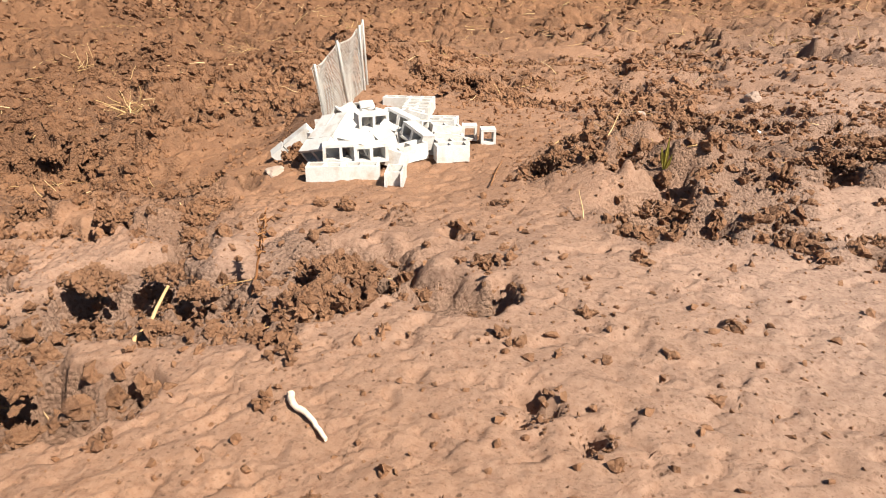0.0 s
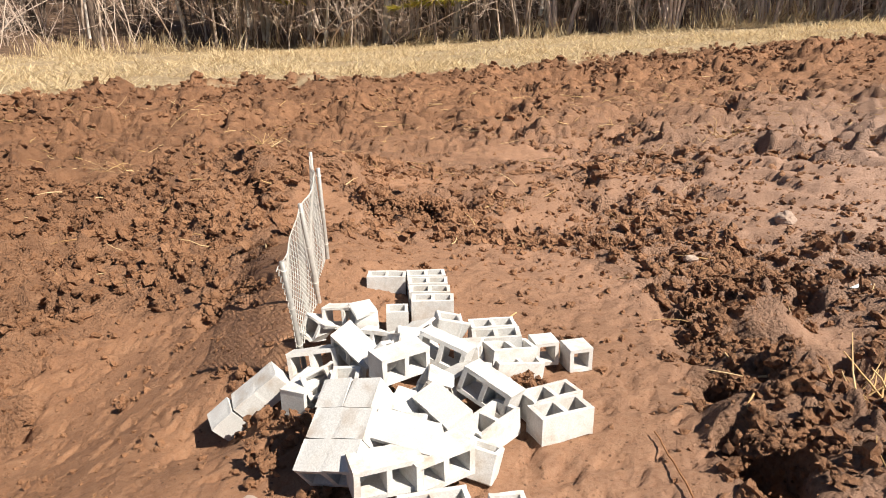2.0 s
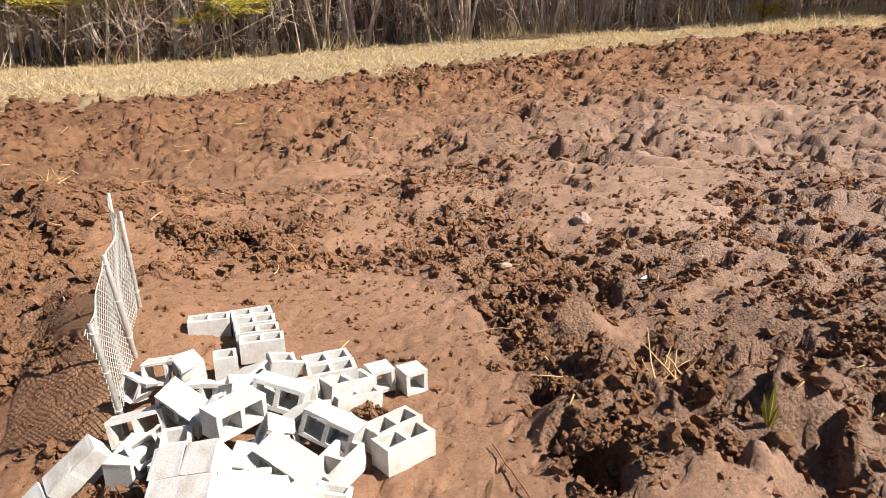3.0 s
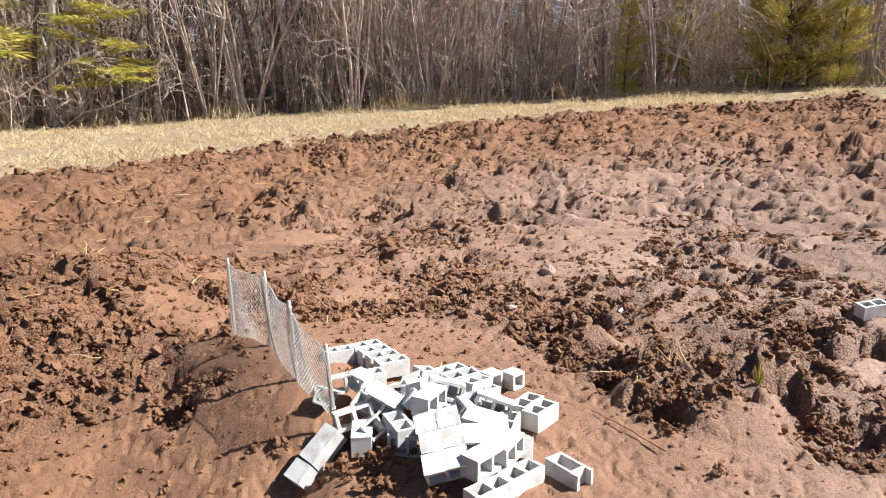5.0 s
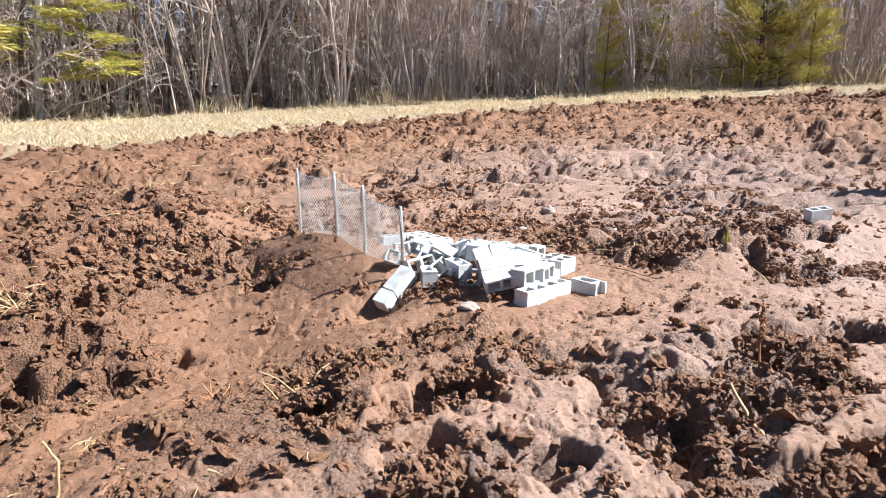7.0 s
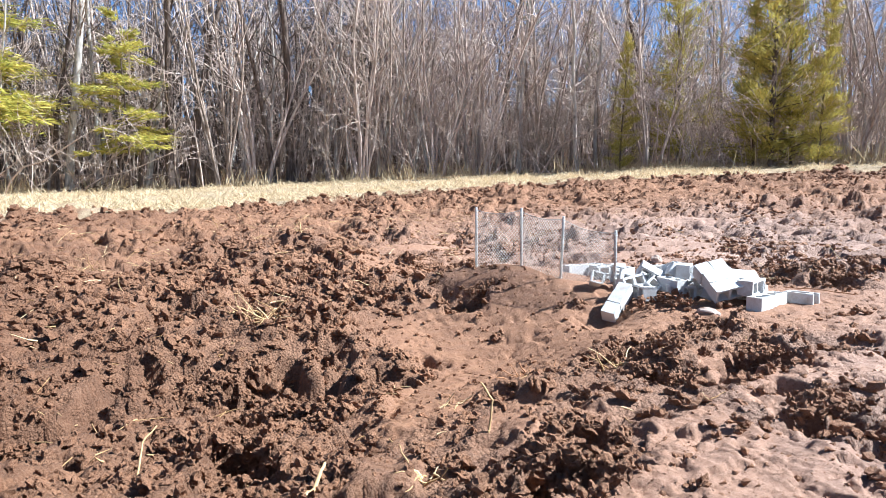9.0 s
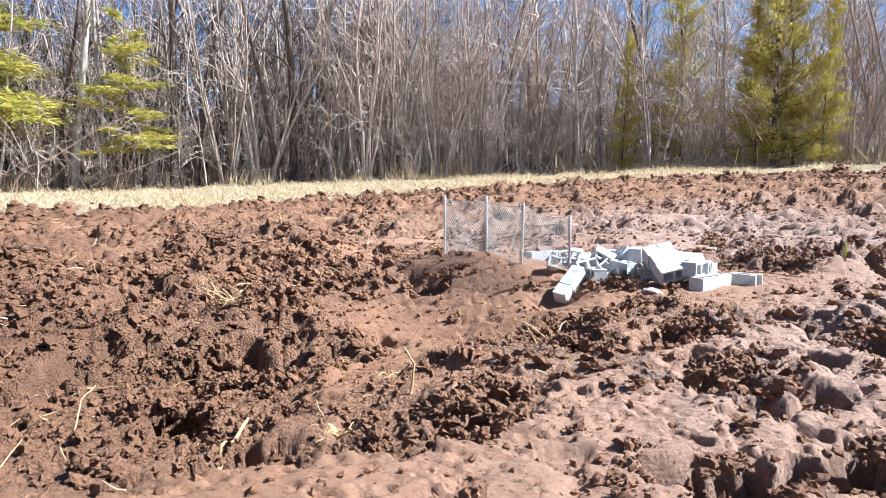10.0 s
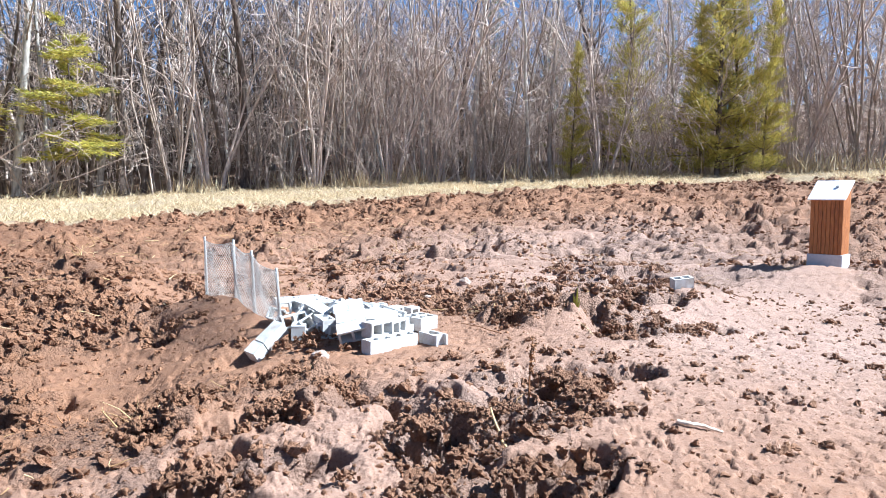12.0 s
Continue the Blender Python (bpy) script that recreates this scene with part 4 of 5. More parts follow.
def woods():
    rnd = random.Random(11)

    def edge(az, d=0.0):
        return float(tree_edge(az)) + 0.45 + d

    birch = [bare_tree("birch_tree", "tall bare birch with a pale grey trunk at the wood's edge", 8.0, 0.062, BARK_BIRCH, BARK_GREY, 21 + i, 26, 2.0, 0.3, 0.03) for i in range(2)]
    copies(birch[0], [(az, edge(az, d), k) for az, d, k in ((7.2, 0.2, 1.0), (12.4, 0.3, 0.85), (19.9, 0.3, 0.75), (33.5, 1.5, 0.7), (64, 1.2, 0.9), (26, 1.2, 0.7))], rnd)
    copies(birch[1], [(az, edge(az, d), k) for az, d, k in ((9.2, 0.6, 0.7), (1.0, 1.0, 0.9), (21.8, 0.8, 0.75), (68, 1.5, 1.0), (72, 1.0, 0.9), (47, 2, 0.8), (-8, 0.8, 0.8))], rnd)
    dark = [bare_tree("alder_tree", "bare alder with a dark trunk in the thicket", 7.5, 0.072, BARK_DARK, BARK_DARK, 31 + i, 22, 2.0, 0.25, 0.06) for i in range(2)]
    copies(dark[0], [(az, edge(az, d), k) for az, d, k in ((14.2, 0.2, 1.0), (23.4, 0.4, 1.0), (6.4, 0.1, 0.6), (29.5, 0.9, 0.8), (41, 1.2, 0.8))], rnd)
    copies(dark[1], [(az, edge(az, d), k) for az, d, k in ((15.6, 0.3, 0.9), (12.0, 0.0, 0.6), (22.0, 0.2, 0.8), (-6, 0.5, 1.0), (-14, 0.6, 0.9), (53, 1.3, 0.8))], rnd)
    sap = [bare_tree("sapling", "slender bare grey sapling at the wood's edge", 5.5, 0.026, BARK_BIRCH if i % 2 else BARK_GREY, BARK_TWIG if i % 3 else BARK_GREY, 41 + i, 24, 1.5, 0.15, 0.10, 8, 0.09) for i in range(6)]
    for i, s in enumerate(sap):
        spots = []
        for j in range(15):
            az = rnd.uniform(-24, 79)
            spots.append((az, edge(az, rnd.uniform(-0.1, 2.6)), rnd.uniform(0.7, 1.25)))
        copies(s, spots, rnd)
    bush = [thicket("shrub", "dense clump of bare grey-brown shoots at the wood's edge", 51 + i, 9, 3.2, 1.1, (BARK_TWIG, BARK_TWIG, BARK_GREY, BARK_TWIG, BARK_TWIG)[i], 0.012) for i in range(5)]
    for i, s in enumerate(bush):
        spots = []
        for j in range(23):
            az = rnd.uniform(22, 79) if rnd.random() < 0.82 else rnd.uniform(-26, 22)
            spots.append((az, edge(az, rnd.uniform(-0.2, 2.2)), rnd.uniform(0.5, 1.1)))
        copies(s, spots, rnd)
    fan = [clump("alder_clump", "fan of slender leaning bare alder stems from one foot", 101 + i, 8, 4.6, (BARK_GREY, BARK_TWIG)[i]) for i in range(2)]
    copies(fan[0], [(az, edge(az, d), k) for az, d, k in ((18.2, -0.1, 1.1), (26.5, 0.0, 0.9), (31.5, 0.2, 1.0), (44.0, 0.1, 0.9), (71.0, 0.1, 0.9), (-4.0, 0.3, 1.0))], rnd)
    copies(fan[1], [(az, edge(az, d), k) for az, d, k in ((21.0, 0.1, 1.0), (29.0, -0.1, 1.0), (35.5, 0.0, 0.85), (39.0, 0.2, 1.0), (53.0, 0.0, 0.8), (67.0, 0.2, 1.0), (76.0, 0.1, 0.9))], rnd)
    spruce = conifer("spruce_tree", "young yellow-green spruce with layered branches among the trunks", 2.5, 1.02, 13, 61, NEEDLE, 0.30, 22, -0.25, 0.38)
    copies(spruce, [(az, edge(az, d), k) for az, d, k in ((11.3, -0.5, 1.05), (-3.5, 0.0, 1.4), (2.6, 0.0, 1.55), (0.2, 0.3, 1.7))], rnd)
    cedar = conifer("cedar_tree", "dense yellow-green conifer reaching down to the grass", 5.0, 0.80, 30, 62, NEEDLE_PALE, 0.02, 20, 0.45, 0.34, 0.03)
    copies(cedar, [(az, edge(az, d), k) for az, d, k in ((61.6, -0.5, 1.0), (63.0, -0.1, 0.78), (60.4, -0.5, 0.46), (64.8, -0.7, 0.46), (50.4, -0.45, 0.40), (55.0, 0.6, 0.85))], rnd)
    pine = conifer("pine_tree", "dark green conifer standing behind the bare thicket", 6.5, 1.05, 26, 63, NEEDLE_DARK, 0.08, 9, 0.10)
    spots = [(rnd.uniform(-26, 38) if j % 5 else rnd.uniform(40, 60), rnd.uniform(3.0, 8.5), rnd.uniform(0.52, 0.74)) for j in range(32)]
    copies(pine, [(az, edge(az, d), s) for az, d, s in spots], rnd)
    # dead branches lying along the foot of the wood
    for i, (az, d, ln, turn, rise) in enumerate(((48.5, -0.35, 0.55, 25, 0.75), (60.5, -0.25, 1.6, 85, 0.05), (64.5, -0.3, 1.3, 96, 0.04), (57.0, -0.1, 0.9, 70, 0.25), (40.0, -0.2, 1.1, 60, 0.30), (6.0, -0.3, 1.3, 80, 0.12), (10.5, 0.0, 1.2, 110, 0.45), (69.0, -0.2, 1.4, 88, 0.08), (17.0, 0.0, 0.9, 60, 0.3))):
        x, y, z = plant_at(az, edge(az, d))
        g = np.random.default_rng(300 + i)
        s = Tubes()
        w = (math.sin(radians(turn)), math.cos(radians(turn)), rise)
        line = wander((x, y, z + 0.01), w, ln, 9, 0.10, g)
        line[:, 2] = np.maximum(line[:, 2], surface(line[:, 0], line[:, 1]) + 0.01)
        s.tube(line, np.linspace(0.017, 0.006, 9), 5)
        for j in range(6):
            k = 2 + int(g.integers(0, 5))
            s.tube(wander(line[k], np.array(w) + g.normal(0, 0.6, 3) + np.array([0, 0, 0.4]), ln * 0.25, 4, 0.2, g), np.linspace(0.007, 0.003, 4), 4)
        tagged(s.make("fallen_branch", BARK_DARK if az < 20 else BARK_TWIG), "dead bare branch lying at the foot of the wood", "branch")
    # the wood further in: stems past counting
    r = np.random.default_rng(71)
    far, pale = Tubes(), Tubes()
    for i in range(2100):
        az = r.uniform(-40, 84) if i % 3 else r.uniform(-2, 40)
        dist = float(tree_edge(az)) + 2.5 + 8 * r.random() ** 1.2
        x, y = -0.75 + dist * math.sin(radians(az)), 0.13 + dist * math.cos(radians(az))
        h = r.uniform(2.4, 4.6) if az < 32 else r.uniform(1.9, 3.7)
        line = wander((x, y, float(surface(np.array([x]), np.array([y]))[0]) - 0.1), (r.normal(0, 0.15), r.normal(0, 0.15), 1), h, 6, 0.10, r)
        rr = 0.010 + 0.04 * r.random() ** 3
        if az > 58 and r.random() < 0.4:
            continue
        wood = pale if r.random() < (0.15 if az < 30 else 0.55 if az < 56 else 0.9) else far
        wood.tube(line, np.linspace(rr, 0.006, 6), 4)
        for j in range(9):
            k = 1 + int(r.integers(0, 4))
            q = wander(line[k], (r.normal(), r.normal(), 0.9), h * r.uniform(0.08, 0.22), 4, 0.2, r)
            wood.tube(q, np.linspace(0.010, 0.003, 4), 3)
    tagged(pale.make("far_wood", BARK_TWIG), "pale brown leafless saplings deep in the wood", "woods", kind="stuff")
    tagged(far.make("far_wood", BARK_DARK), "grey leafless wood behind the first trees", "woods", kind="stuff")


woods()


# ---- dry grass between soil and wood ----
def dry_grass():
    r = np.random.default_rng(81)
    n = 230000
    a = r.uniform(-45, 95, n)
    lo, hi = grass_edge(a), tree_edge(a) + 1.2
    d = lo - 0.7 + (hi - lo + 0.5) * r.random(n) ** 1.15
    x, y = d * np.sin(np.radians(a)), d * np.cos(np.radians(a))
    tuft = fbm(x, y, 0.5, 3, 83)
    keep = (r.random(n) < 0.45 + 0.9 * tuft) & (in_grass(x, y) > -0.12 + 0.45 * r.random(n) ** 2 - 0.5 * (r.random(n) < 0.04))
    x, y, d, tuft = x[keep], y[keep], d[keep], tuft[keep]
    n = len(x)
    z = surface(x, y)
    A = np.stack([x, y, z - 0.005], -1)
    ln = (0.035 + 0.075 * r.random(n)) * (0.75 + 0.9 * np.clip(tuft, -0.5, 1)) * (1 + 0.5 * (r.random(n) < 0.05))
    B = A + np.stack([r.normal(0, 0.75, n), r.normal(0, 0.75, n), 0.18 + 0.65 * r.random(n) ** 1.8], -1) * ln[:, None]
    S = np.stack([r.normal(0, 1, n), r.normal(0, 1, n), np.zeros(n)], -1)
    S /= np.linalg.norm(S, axis=1)[:, None]
    s = Tubes()
    s.blades(A, B, 0.0010 + 0.0014 * r.random(n) + 0.00025 * d, S)
    # taller dead stems along the foot of the wood
    n = 13000
    a = r.uniform(-40, 82, n)
    d = tree_edge(a) + 0.25 + r.normal(0, 0.35, n)
    x, y = -0.75 + d * np.sin(np.radians(a)), 0.13 + d * np.cos(np.radians(a))
    keep = r.random(n) < 0.35 + fbm(x, y, 0.6, 3, 89)
    x, y = x[keep], y[keep]
    n = len(x)
    A = np.stack([x, y, surface(x, y) - 0.005], -1)
    B = A + np.stack([r.normal(0, 0.35, n), r.normal(0, 0.35, n), np.ones(n)], -1) * (0.10 + 0.25 * r.random(n) ** 2)[:, None]
    S = np.stack([r.normal(0, 1, n), r.normal(0, 1, n), np.zeros(n)], -1)
    s.blades(A, B, 0.004 + 0.003 * r.random(n), S / np.linalg.norm(S, axis=1)[:, None])
    tagged(s.make("dry_grass", GRASS, smooth=False), "pale yellow matted dry grass strip before the wood", "grass", kind="stuff")


dry_grass()


# ---- loose soil and litter ----
def soil_clods():
    r = np.random.default_rng(91)
    shapes = {}
    for level in (1, 2, 3):
        bm = bmesh.new()
        bmesh.ops.create_icosphere(bm, subdivisions=level, radius=1)
        v0 = np.array([v.co for v in bm.verts])
        f0 = np.array([[v.index for v in f.verts] for f in bm.faces])
        bm.free()
        shapes[level] = (f0, [])
        for i in range(16):
            g = np.random.default_rng(i).normal(0, 3, 3)
            k = 1 + 0.55 * fbm(v0[:, 0] + v0[:, 2] * 0.7 + g[0], v0[:, 1] + v0[:, 2] * 1.3 + g[1], 0.75, 4, 200 + i, 0.8)
            cut = np.clip(1.15 - 0.5 * np.abs(v0 @ (g / np.linalg.norm(g))), 0.6, 1)
            shapes[level][1].append(v0 * (k * cut)[:, None] * np.array([1, 0.65 + 0.4 * r.random(), 0.5 + 0.4 * r.random()]))
    n = 82000
    x, y = r.uniform(-1.0, 0.95, n), 0.15 + 1.75 * r.random(n) ** 1.2
    t = tilth_mask(x, y)
    keep = r.random(n) < (0.26 + 0.72 * t * (0.10 + 0.90 * cluster(x, y))) * (1 - 0.45 * blob(x, y, 0.55, 0.80, 0.35, 0.40)) + 0.12 * blob(x, y, -0.50, 0.40, 0.30, 0.18)
    keep &= ~((np.abs(x + 0.05) < 0.10) & (np.abs(y - 0.78) < 0.18) & (r.random(n) < 0.93))
    x, y, t = x[keep], y[keep], t[keep]
    size = (0.0011 + 0.0066 * r.random(len(x)) ** 4.2) * (0.55 + 0.6 * t) * (1 + 0.7 * step(0.7, 1.6, y))
    up = np.zeros(len(x))
    # heaps of clods lying on one another
    hx, hy = r.uniform(-1.0, 0.95, 2600), 0.18 + 1.75 * r.random(2600) ** 1.1
    hx, hy = hx[:2600], hy[:2600]
    ht = tilth_mask(hx, hy) * (0.15 + 0.85 * cluster(hx, hy))
    keep = (r.random(2600) < 0.07 + ht * (0.66 - 0.45 * blob(hx, hy, 0.55, 0.80, 0.35, 0.40)) + 0.12 * blob(hx, hy, -0.45, 0.42, 0.36, 0.24)) & ~((np.abs(hx + 0.05) < 0.13) & (np.abs(hy - 0.78) < 0.20))
    spots = [(cx, cy, 0) for cx, cy in zip(hx[keep], hy[keep])]
    spots += [(-0.158, 0.785, 0.026), (-0.130, 0.752, 0.030), (-0.118, 0.690, 0.016), (-0.150, 0.728, 0.024), (-0.136, 0.772, 0.022), (0.030, 0.800, 0.013), (0.040, 0.790, 0.010), (-0.256, 1.058, 0.009), (-0.184, 1.046, 0.007)]
    for cx, cy, rad in spots:
        rad = rad or 0.006 + 0.018 * r.random() ** 2.2 * (0.5 + 0.5 * float(tilth_mask(cx, cy)[0]))
        m = int(12 + 19 * (rad / 0.015) ** 1.3)
        d, ang = rad * np.abs(r.normal(0, 0.75, m)), r.uniform(0, 6.283, m)
        d[0] = 0
        sz = 0.0011 + 0.0038 * r.random(m) ** 2.4
        sz[0] = rad * 0.26
        x, y, t = np.append(x, cx + d * np.cos(ang)), np.append(y, cy + d * np.sin(ang)), np.append(t, np.full(m, 0.8))
        size = np.append(size, sz)
        up = np.append(up, 0.55 * rad * np.exp(-1.3 * (d / rad) ** 2) * r.uniform(0.2, 1.0, m))
    # heaved clods round each pit, most of them on its sunny rim
    for cx, cy, rad, deep in PITS_NEAR + PITS_FAR:
        if deep > 0.05:
            continue
        m = int(70 * (rad / 0.02))
        ang = SUN_AZ + r.normal(0, 1.1, m)
        d = rad * (1.25 + 0.8 * r.random(m))
        x, y, t = np.append(x, cx + d * np.cos(ang)), np.append(y, cy + d * np.sin(ang)), np.append(t, np.full(m, 0.9))
        size = np.append(size, (0.0014 + 0.0038 * r.random(m) ** 2.0) * min(1.3, max(0.5, rad / 0.02)))
        up = np.append(up, r.uniform(0, 0.35, m) * rad)
        # crumbs hugging the rim all round
        m = int(70 * (rad / 0.02))
        ang, d = r.uniform(0, 6.283, m), rad * r.uniform(0.95, 1.5, m)
        x, y, t = np.append(x, cx + d * np.cos(ang)), np.append(y, cy + d * np.sin(ang)), np.append(t, np.full(m, 0.9))
        size, up = np.append(size, rad * (0.05 + 0.12 * r.random(m) ** 2)), np.append(up, np.full(m, 0.0))
    # the far side of the larger hollows is roofed by a crust of crumbs
    for cx, cy, rad, deep in PITS_NEAR + PITS_FAR:
        if rad < 0.014:
            continue
        m = int(150 * (rad / 0.02) ** 1.5)
        f, g = rad * r.uniform(0.15, 1.25, m), rad * r.normal(0, 0.50, m)
        rx, ry = cx + 0.5 * f + 0.866 * g, cy + 0.866 * f - 0.5 * g
        arch = base(rx, ry) + rad * (0.30 * np.exp(-(g / rad / 0.8) ** 2) * np.exp(-(f / rad - 0.8) ** 2) + r.uniform(-0.16, 0.12, m))
        x, y, t = np.append(x, rx), np.append(y, ry), np.append(t, np.full(m, 0.9))
        size = np.append(size, rad * (0.09 + 0.13 * r.random(m) ** 1.5))
        up = np.append(up, np.maximum(arch - surface(rx, ry), 0))
    # coarser clods over the ploughed ground up to the grass
    m = 62000
    a = np.radians(r.uniform(-35, 88, m))
    d = 1.5 + 6.5 * r.random(m) ** 1.25
    fx, fy = d * np.sin(a), d * np.cos(a)
    ft = tilth_mask(fx, fy)
    heap = step(-0.10, 0.40, fbm(fx, fy, 0.30, 4, 171, 0.65))
    rim = np.exp(-((in_grass(fx, fy) + 0.35) / 0.40) ** 2)
    beyond = in_grass(fx, fy)
    ok = (beyond < 0.25 * r.random(m) ** 2) & (r.random(m) < np.clip((0.12 + 0.88 * ft) * (0.22 + 0.75 * heap) + 0.6 * rim, 0, 1))
    fs = (0.0045 + 0.016 * r.random(m) ** (2.8 - 1.4 * rim)) * (0.45 + 0.20 * np.minimum(d, 5)) * (0.50 + 0.28 * heap + 0.40 * rim)
    x, y, t, size = np.append(x, fx[ok]), np.append(y, fy[ok]), np.append(t, ft[ok]), np.append(size, fs[ok])
    up = np.append(up, 0.3 * fs[ok] * r.random(int(ok.sum())))
    z = surface(x, y) + up
    for level, name in ((1, "soil_crumbs"), (2, "soil_clods"), (3, "soil_clods")):
        f0, sh = shapes[level]
        turned = np.array([v @ np.array(Euler(r.uniform(0, 6.28, 3)).to_matrix()).T for v in sh for k in range(4)])
        rank = np.where((size >= 0.0085) & (np.hypot(x, y) < 1.2), 3, np.where((size >= 0.0040) & (np.hypot(x, y) < 1.5), 2, 1))
        pick = np.where(rank == level)[0]
        nv = turned.shape[1]
        squat = np.where(np.hypot(x, y) > 1.6, 0.75, 0.85)[pick, None, None] ** np.array([0, 0, 1.0])
        V = turned[pick % len(turned)] * size[pick, None, None] * squat + np.stack([x, y, z + size * 0.25], -1)[pick][:, None]
        F = f0[None] + (np.arange(len(pick)) * nv)[:, None, None]
        ob = mesh_object(name, V.reshape(-1, 3), F.reshape(-1, 3), MUD, smooth=level == 3)
        at = ob.data.attributes.new("tilth", "FLOAT", "POINT")
        at.data.foreach_set("value", np.repeat(0.25 + 0.4 * t[pick], nv).astype(np.float32))
        at = ob.data.attributes.new("grey", "FLOAT", "POINT")
        at.data.foreach_set("value", np.repeat(0.15 * pale_sheen_mud(x[pick], y[pick]), nv).astype(np.float32))
        at = ob.data.attributes.new("soil_tone", "FLOAT", "POINT")
        at.data.foreach_set("value", np.repeat(darker_soil(x[pick], y[pick]), nv).astype(np.float32))
        tagged(ob, "loose crumbs and clods of brown soil", "soil", kind="stuff")


soil_clods()


def straw_litter():
    r = np.random.default_rng(95)
    s = Tubes()
    for i in range(2600):
        x, y = r.uniform(-1.4, 2.0), 0.2 + 3.4 * r.random() ** 1.3
        if float(tilth_mask(x, y)[0]) < r.random() * 0.9:
            continue
        ln = (0.008 + 0.03 * r.random() ** 2) * (0.8 + 0.5 * y)
        p = wander((x, y, zat(x, y) + 0.004 * r.random() + 0.001), (*r.normal(0, 1, 2), r.normal(0, 0.22)), ln, 4, 0.18, r)
        s.tube(p, np.linspace(0.0004 + 0.0006 * r.random(), 0.0003, 4) * (0.8 + 0.35 * y), 4)
    tagged(s.make("straw_litter", STRAW), "short bits of pale straw scattered over soil", "straw", kind="stuff")


straw_litter()


# ---- single stalks, weeds, chips and stones ----
def stalk(name, label, category, pts, radii, material, sides=6):
    s = Tubes()
    p = np.array(pts, float)
    u = np.linspace(0, 1, len(p))
    v = np.linspace(0, 1, len(p) * 4)
    fine = np.stack([np.interp(v, u, p[:, k]) for k in range(3)], -1)
    fine[1:-1] += np.random.default_rng(len(name) + int(abs(p[0][0]) * 1000)).normal(0, 0.0003, (len(v) - 2, 3))
    fine[:, 2] = np.maximum(fine[:, 2], surface(fine[:, 0], fine[:, 1]) + 0.001 * (v > 0.1) - 0.005 * (v <= 0.1))
    s.tube(fine, np.interp(v, [0, 1], radii), sides)
    return tagged(s.make(name, material), label, category)


def on_ground(x, y, up=0.0):
    return (x, y, zat(x, y) + up)


ROOT = plain("bleached_root", [(0.3, (0.52, 0.40, 0.29)), (0.7, (0.78, 0.66, 0.52))], 200, 0.8, 0.4, 0.0006)
BROWN = plain("brown_stalk", [(0.3, (0.20, 0.08, 0.03)), (0.7, (0.40, 0.20, 0.09))], 80, 0.7)
stalk("dry_stalk", "pale broken plant stalk leaning out of the mud", "stalk", [on_ground(-0.164, 0.352, -0.005), (-0.158, 0.368, -0.012), (-0.150, 0.390, 0.008)], (0.0017, 0.0011), STRAW)
stalk("dry_stalk", "upright pale plant stalk standing in churned soil", "stalk", [on_ground(-0.563, 0.627, -0.005), (-0.562, 0.627, -0.045), (-0.560, 0.626, -0.020), (-0.567, 0.632, -0.006)], (0.0014, 0.0007), STRAW)
stalk("dry_stalk", "thick pale curved straw standing at a slant", "stalk", [on_ground(-0.738, 0.612, -0.004), (-0.722, 0.628, -0.068), (-0.706, 0.645, -0.058), (-0.693, 0.657, -0.050)], (0.0024, 0.0012), STRAW)
stalk("bent_straw", "thin pale bent straw rising from the soil", "straw", [on_ground(-0.795, 0.745, -0.003), (-0.800, 0.752, -0.070), (-0.792, 0.765, -0.045), (-0.780, 0.770, -0.036)], (0.0010, 0.0006), STRAW)
stalk("bare_root", "pale bare root lying on smooth mud", "root", [on_ground(-0.038, 0.278, 0.002), on_ground(-0.034, 0.268, 0.003), on_ground(-0.024, 0.262, 0.003), on_ground(-0.014, 0.250, 0.002)], (0.0022, 0.0012), ROOT)
stalk("twig", "thin straight brown twig lying on clods", "twig", [on_ground(0.089, 0.716, 0.004), on_ground(0.081, 0.665, 0.004), on_ground(0.074, 0.615, 0.003)], (0.0005, 0.0007), BROWN)
stalk("twig", "short pale twig on smooth mud behind the blocks", "twig", [on_ground(0.040, 0.918, 0.002), on_ground(0.048, 0.926, 0.004), on_ground(0.058, 0.937, 0.006)], (0.0010, 0.0007), STRAW)
dock = stalk("dock_stalk", "upright reddish brown dried dock stalk with seeds", "plant", [on_ground(-0.096, 0.397, -0.004), (-0.092, 0.400, 0.012), (-0.088, 0.403, 0.034), (-0.083, 0.405, 0.055)], (0.0012, 0.0007), BROWN)
r = np.random.default_rng(7)
seeds = Tubes()
for i in range(60):
    u = 0.45 + 0.55 * r.random()
    p = np.array((-0.096, 0.397, -0.004)) + np.array((0.013, 0.008, 0.059)) * u + r.normal(0, 0.0014, 3)
    seeds.tube([p, p + r.normal(0, 0.0012, 3), p + r.normal(0, 0.002, 3)], [0.0002, 0.0009, 0.0002], 4)
seeds.make("seed_head", BROWN, dock)


def straw_tuft(label, x, y, count, reach, seed, material=STRAW):
    g = np.random.default_rng(seed)
    s = Tubes()
    z = zat(x, y)
    for i in range(count):
        a = g.random() * 6.283
        ln = reach * (0.4 + 0.7 * g.random())
        p = wander((x + g.normal(0, reach * 0.2), y + g.normal(0, reach * 0.2), z), (math.cos(a), math.sin(a), 0.15 + 0.6 * g.random()), ln, 6, 0.22, g)
        p[:, 2] = np.maximum(p[:, 2], surface(p[:, 0], p[:, 1]) + 0.0008)
        s.tube(p, np.linspace(0.0009, 0.0004, 6) * (0.6 + 0.8 * g.random()), 4)
    return tagged(s.make("straw_tuft", material), label, "straw")


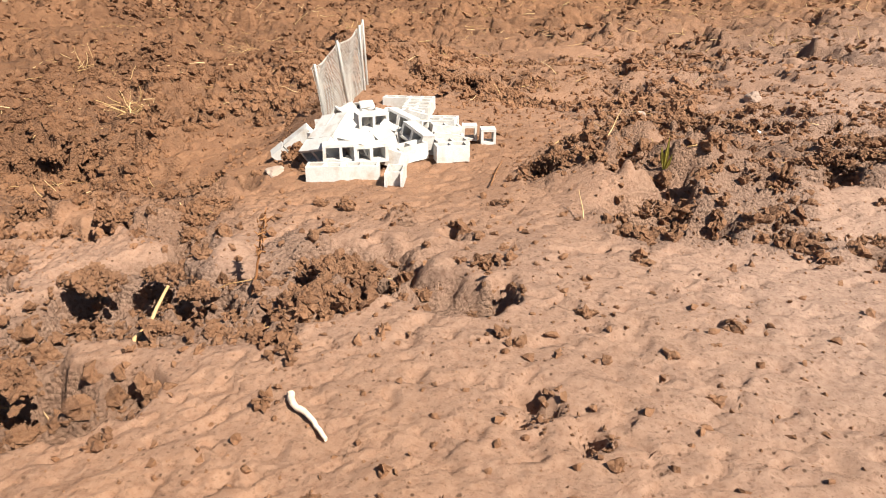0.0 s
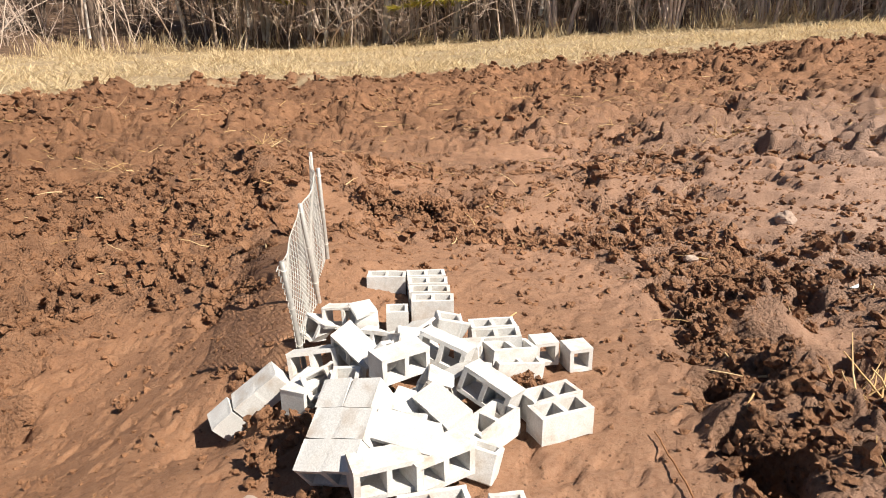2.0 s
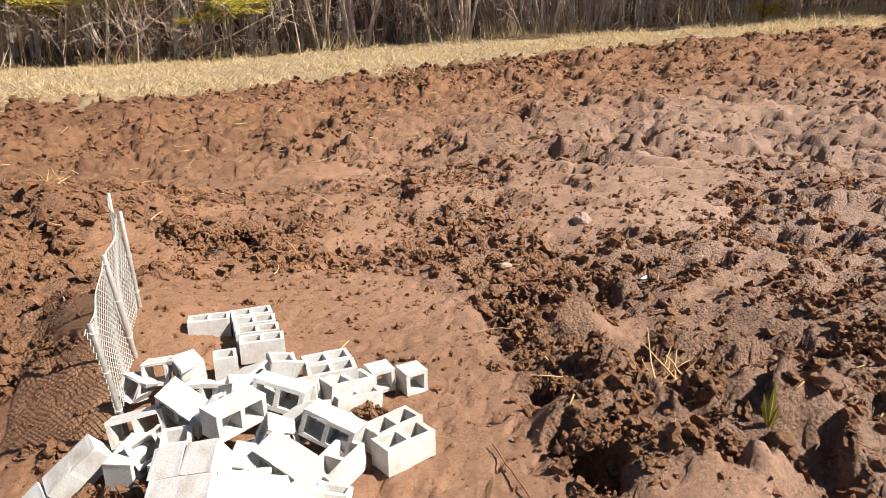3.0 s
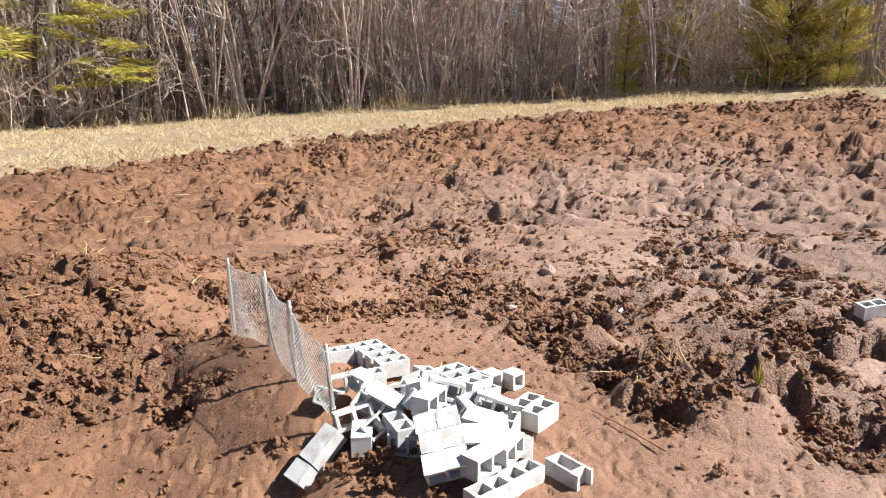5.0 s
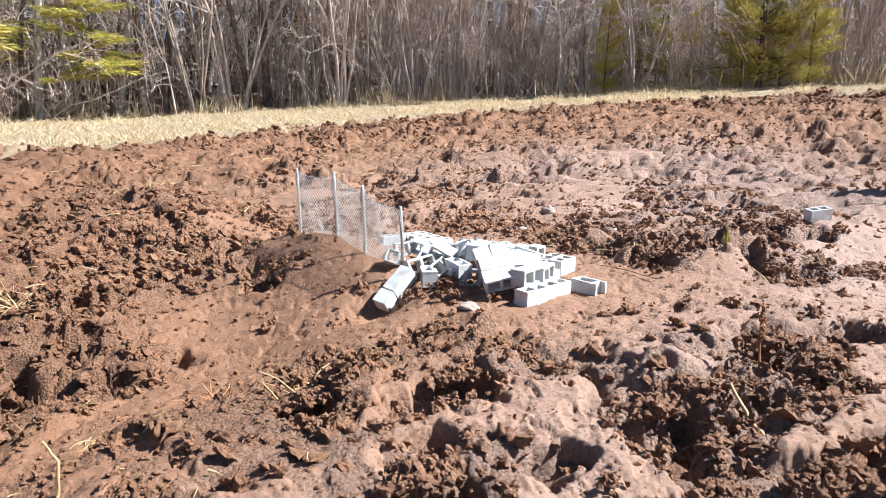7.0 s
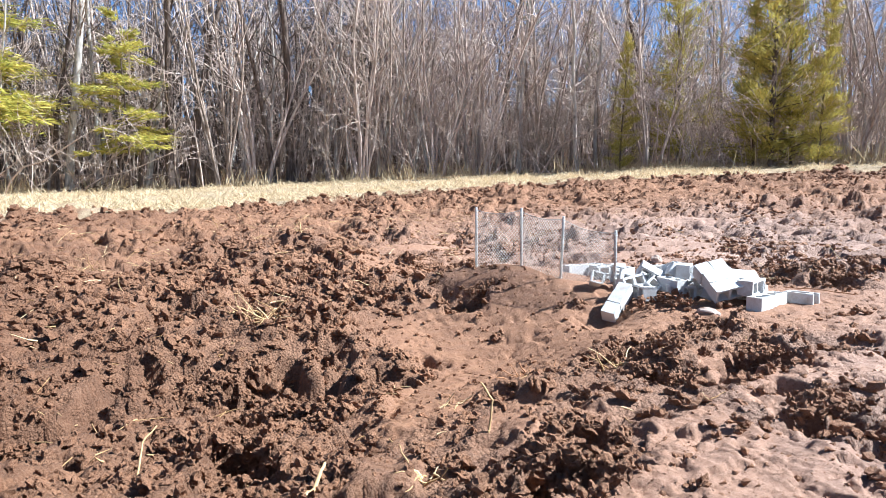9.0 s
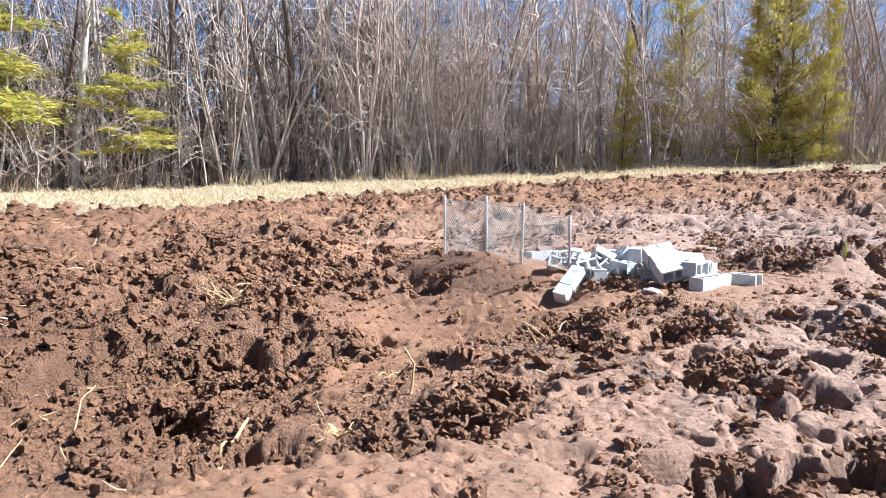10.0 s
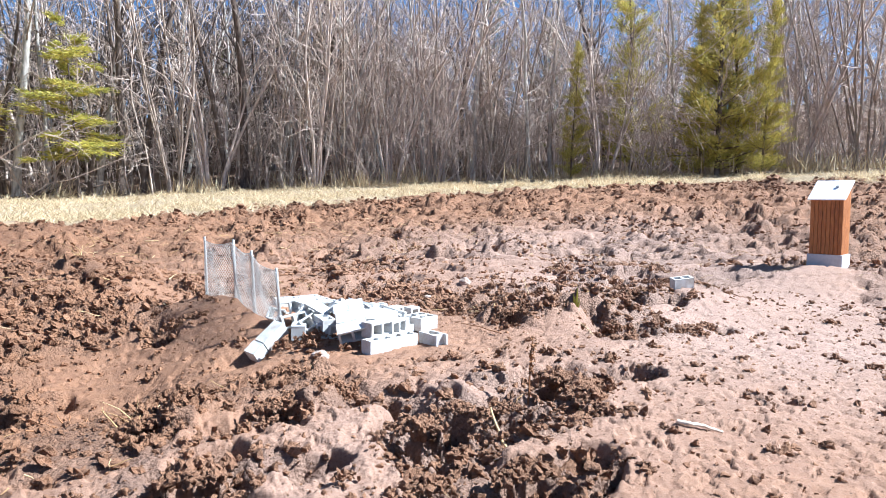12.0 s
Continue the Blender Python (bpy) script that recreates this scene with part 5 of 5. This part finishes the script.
straw_tuft("flattened tuft of pale dead grass in a hollow", -0.540, 1.150, 34, 0.060, 1)
straw_tuft("loose wisp of pale straw on dark clods", -0.235, 1.690, 14, 0.060, 2)
straw_tuft("tangle of dead grass and pale blades on turned soil", 0.270, 0.745, 30, 0.050, 3)
straw_tuft("small wisp of bleached straw in trodden soil", -0.490, 0.900, 12, 0.022, 4)
straw_tuft("bundle of brown roots and stems pulled from soil", -0.420, 0.725, 26, 0.034, 5, BROWN)
straw_tuft("bent yellow grass blades over a pit's rim", -0.375, 0.650, 12, 0.040, 6)
straw_tuft("bleached root tangle lying on smooth mud", -0.520, 0.735, 9, 0.030, 7)
straw_tuft("few bleached stems among clods", -0.640, 0.600, 8, 0.030, 8)
straw_tuft("pale dead grass wisp on ploughed ground", 0.97, 2.13, 12, 0.08, 9)
straw_tuft("pale dead grass wisp on ploughed ground", -0.62, 2.05, 14, 0.09, 10)
straw_tuft("pale dead grass wisp on ploughed ground", -0.95, 1.75, 12, 0.07, 11)


def weed():
    root = tagged(new("green_weed"), "single yellow-green weed blade standing in mud", "plant")
    x, y = 0.242, 0.629
    z = zat(x, y)
    for i, (dx, dy, h) in enumerate(((0.002, 0.0, 0.036), (-0.004, 0.003, 0.026), (0.006, -0.002, 0.018))):
        s = Tubes()
        s.blade((x, y, z - 0.002), (x + dx, y + dy, z + h), 0.0022, (0.8, -0.6, 0))
        s.blade((x, y, z - 0.002), (x + dx, y + dy, z + h), 0.0016, (0.6, 0.8, 0))
        s.make("blade", GREEN, root)


weed()


def pebble(name, label, category, x, y, size, material, seed, sink=0.3):
    bm = bmesh.new()
    bmesh.ops.create_icosphere(bm, subdivisions=3, radius=1)
    for v in bm.verts:
        n = noise.noise(v.co * 1.3 + Vector((seed, 0, 0))) * 0.35 + noise.noise(v.co * 3.1 + Vector((0, seed, 0))) * 0.12
        v.co = Vector((v.co.x * size[0], v.co.y * size[1], v.co.z * size[2])) * (1 + n)
    ob = part(name, bm, material, None)
    ob.matrix_world = pose(x, y, zat(x, y) + size[2] * (1 - 2 * sink), 0, 0, seed * 47)
    return tagged(ob, label, category)


pebble("stone", "pale rounded stone lying on mud", "stone", 0.585, 1.295, (0.018, 0.014, 0.012), STONE, 1)
pebble("stone", "flat buff stone pressed into mud beside the blocks", "stone", -0.158, 0.686, (0.014, 0.010, 0.006), STONE, 2, 0.42)
pebble("stone", "small pale stone on a clod", "stone", 0.335, 1.125, (0.010, 0.007, 0.005), STONE, 3)
for x, y, rz, size in ((0.473, 1.001, 20, 1.0), (-0.052, 0.668, 50, 0.8)):
    chip = part("plastic_chip", box_bm(-0.013 * size, -0.0045, 0, 0.013 * size, 0.0045, 0.004), PLASTIC_CHIP, None)
    chip.matrix_world = pose(x, y, zat(x, y) + 0.001, 4, -6, rz)
    tagged(chip, "small white splinter of concrete on mud", "chip")
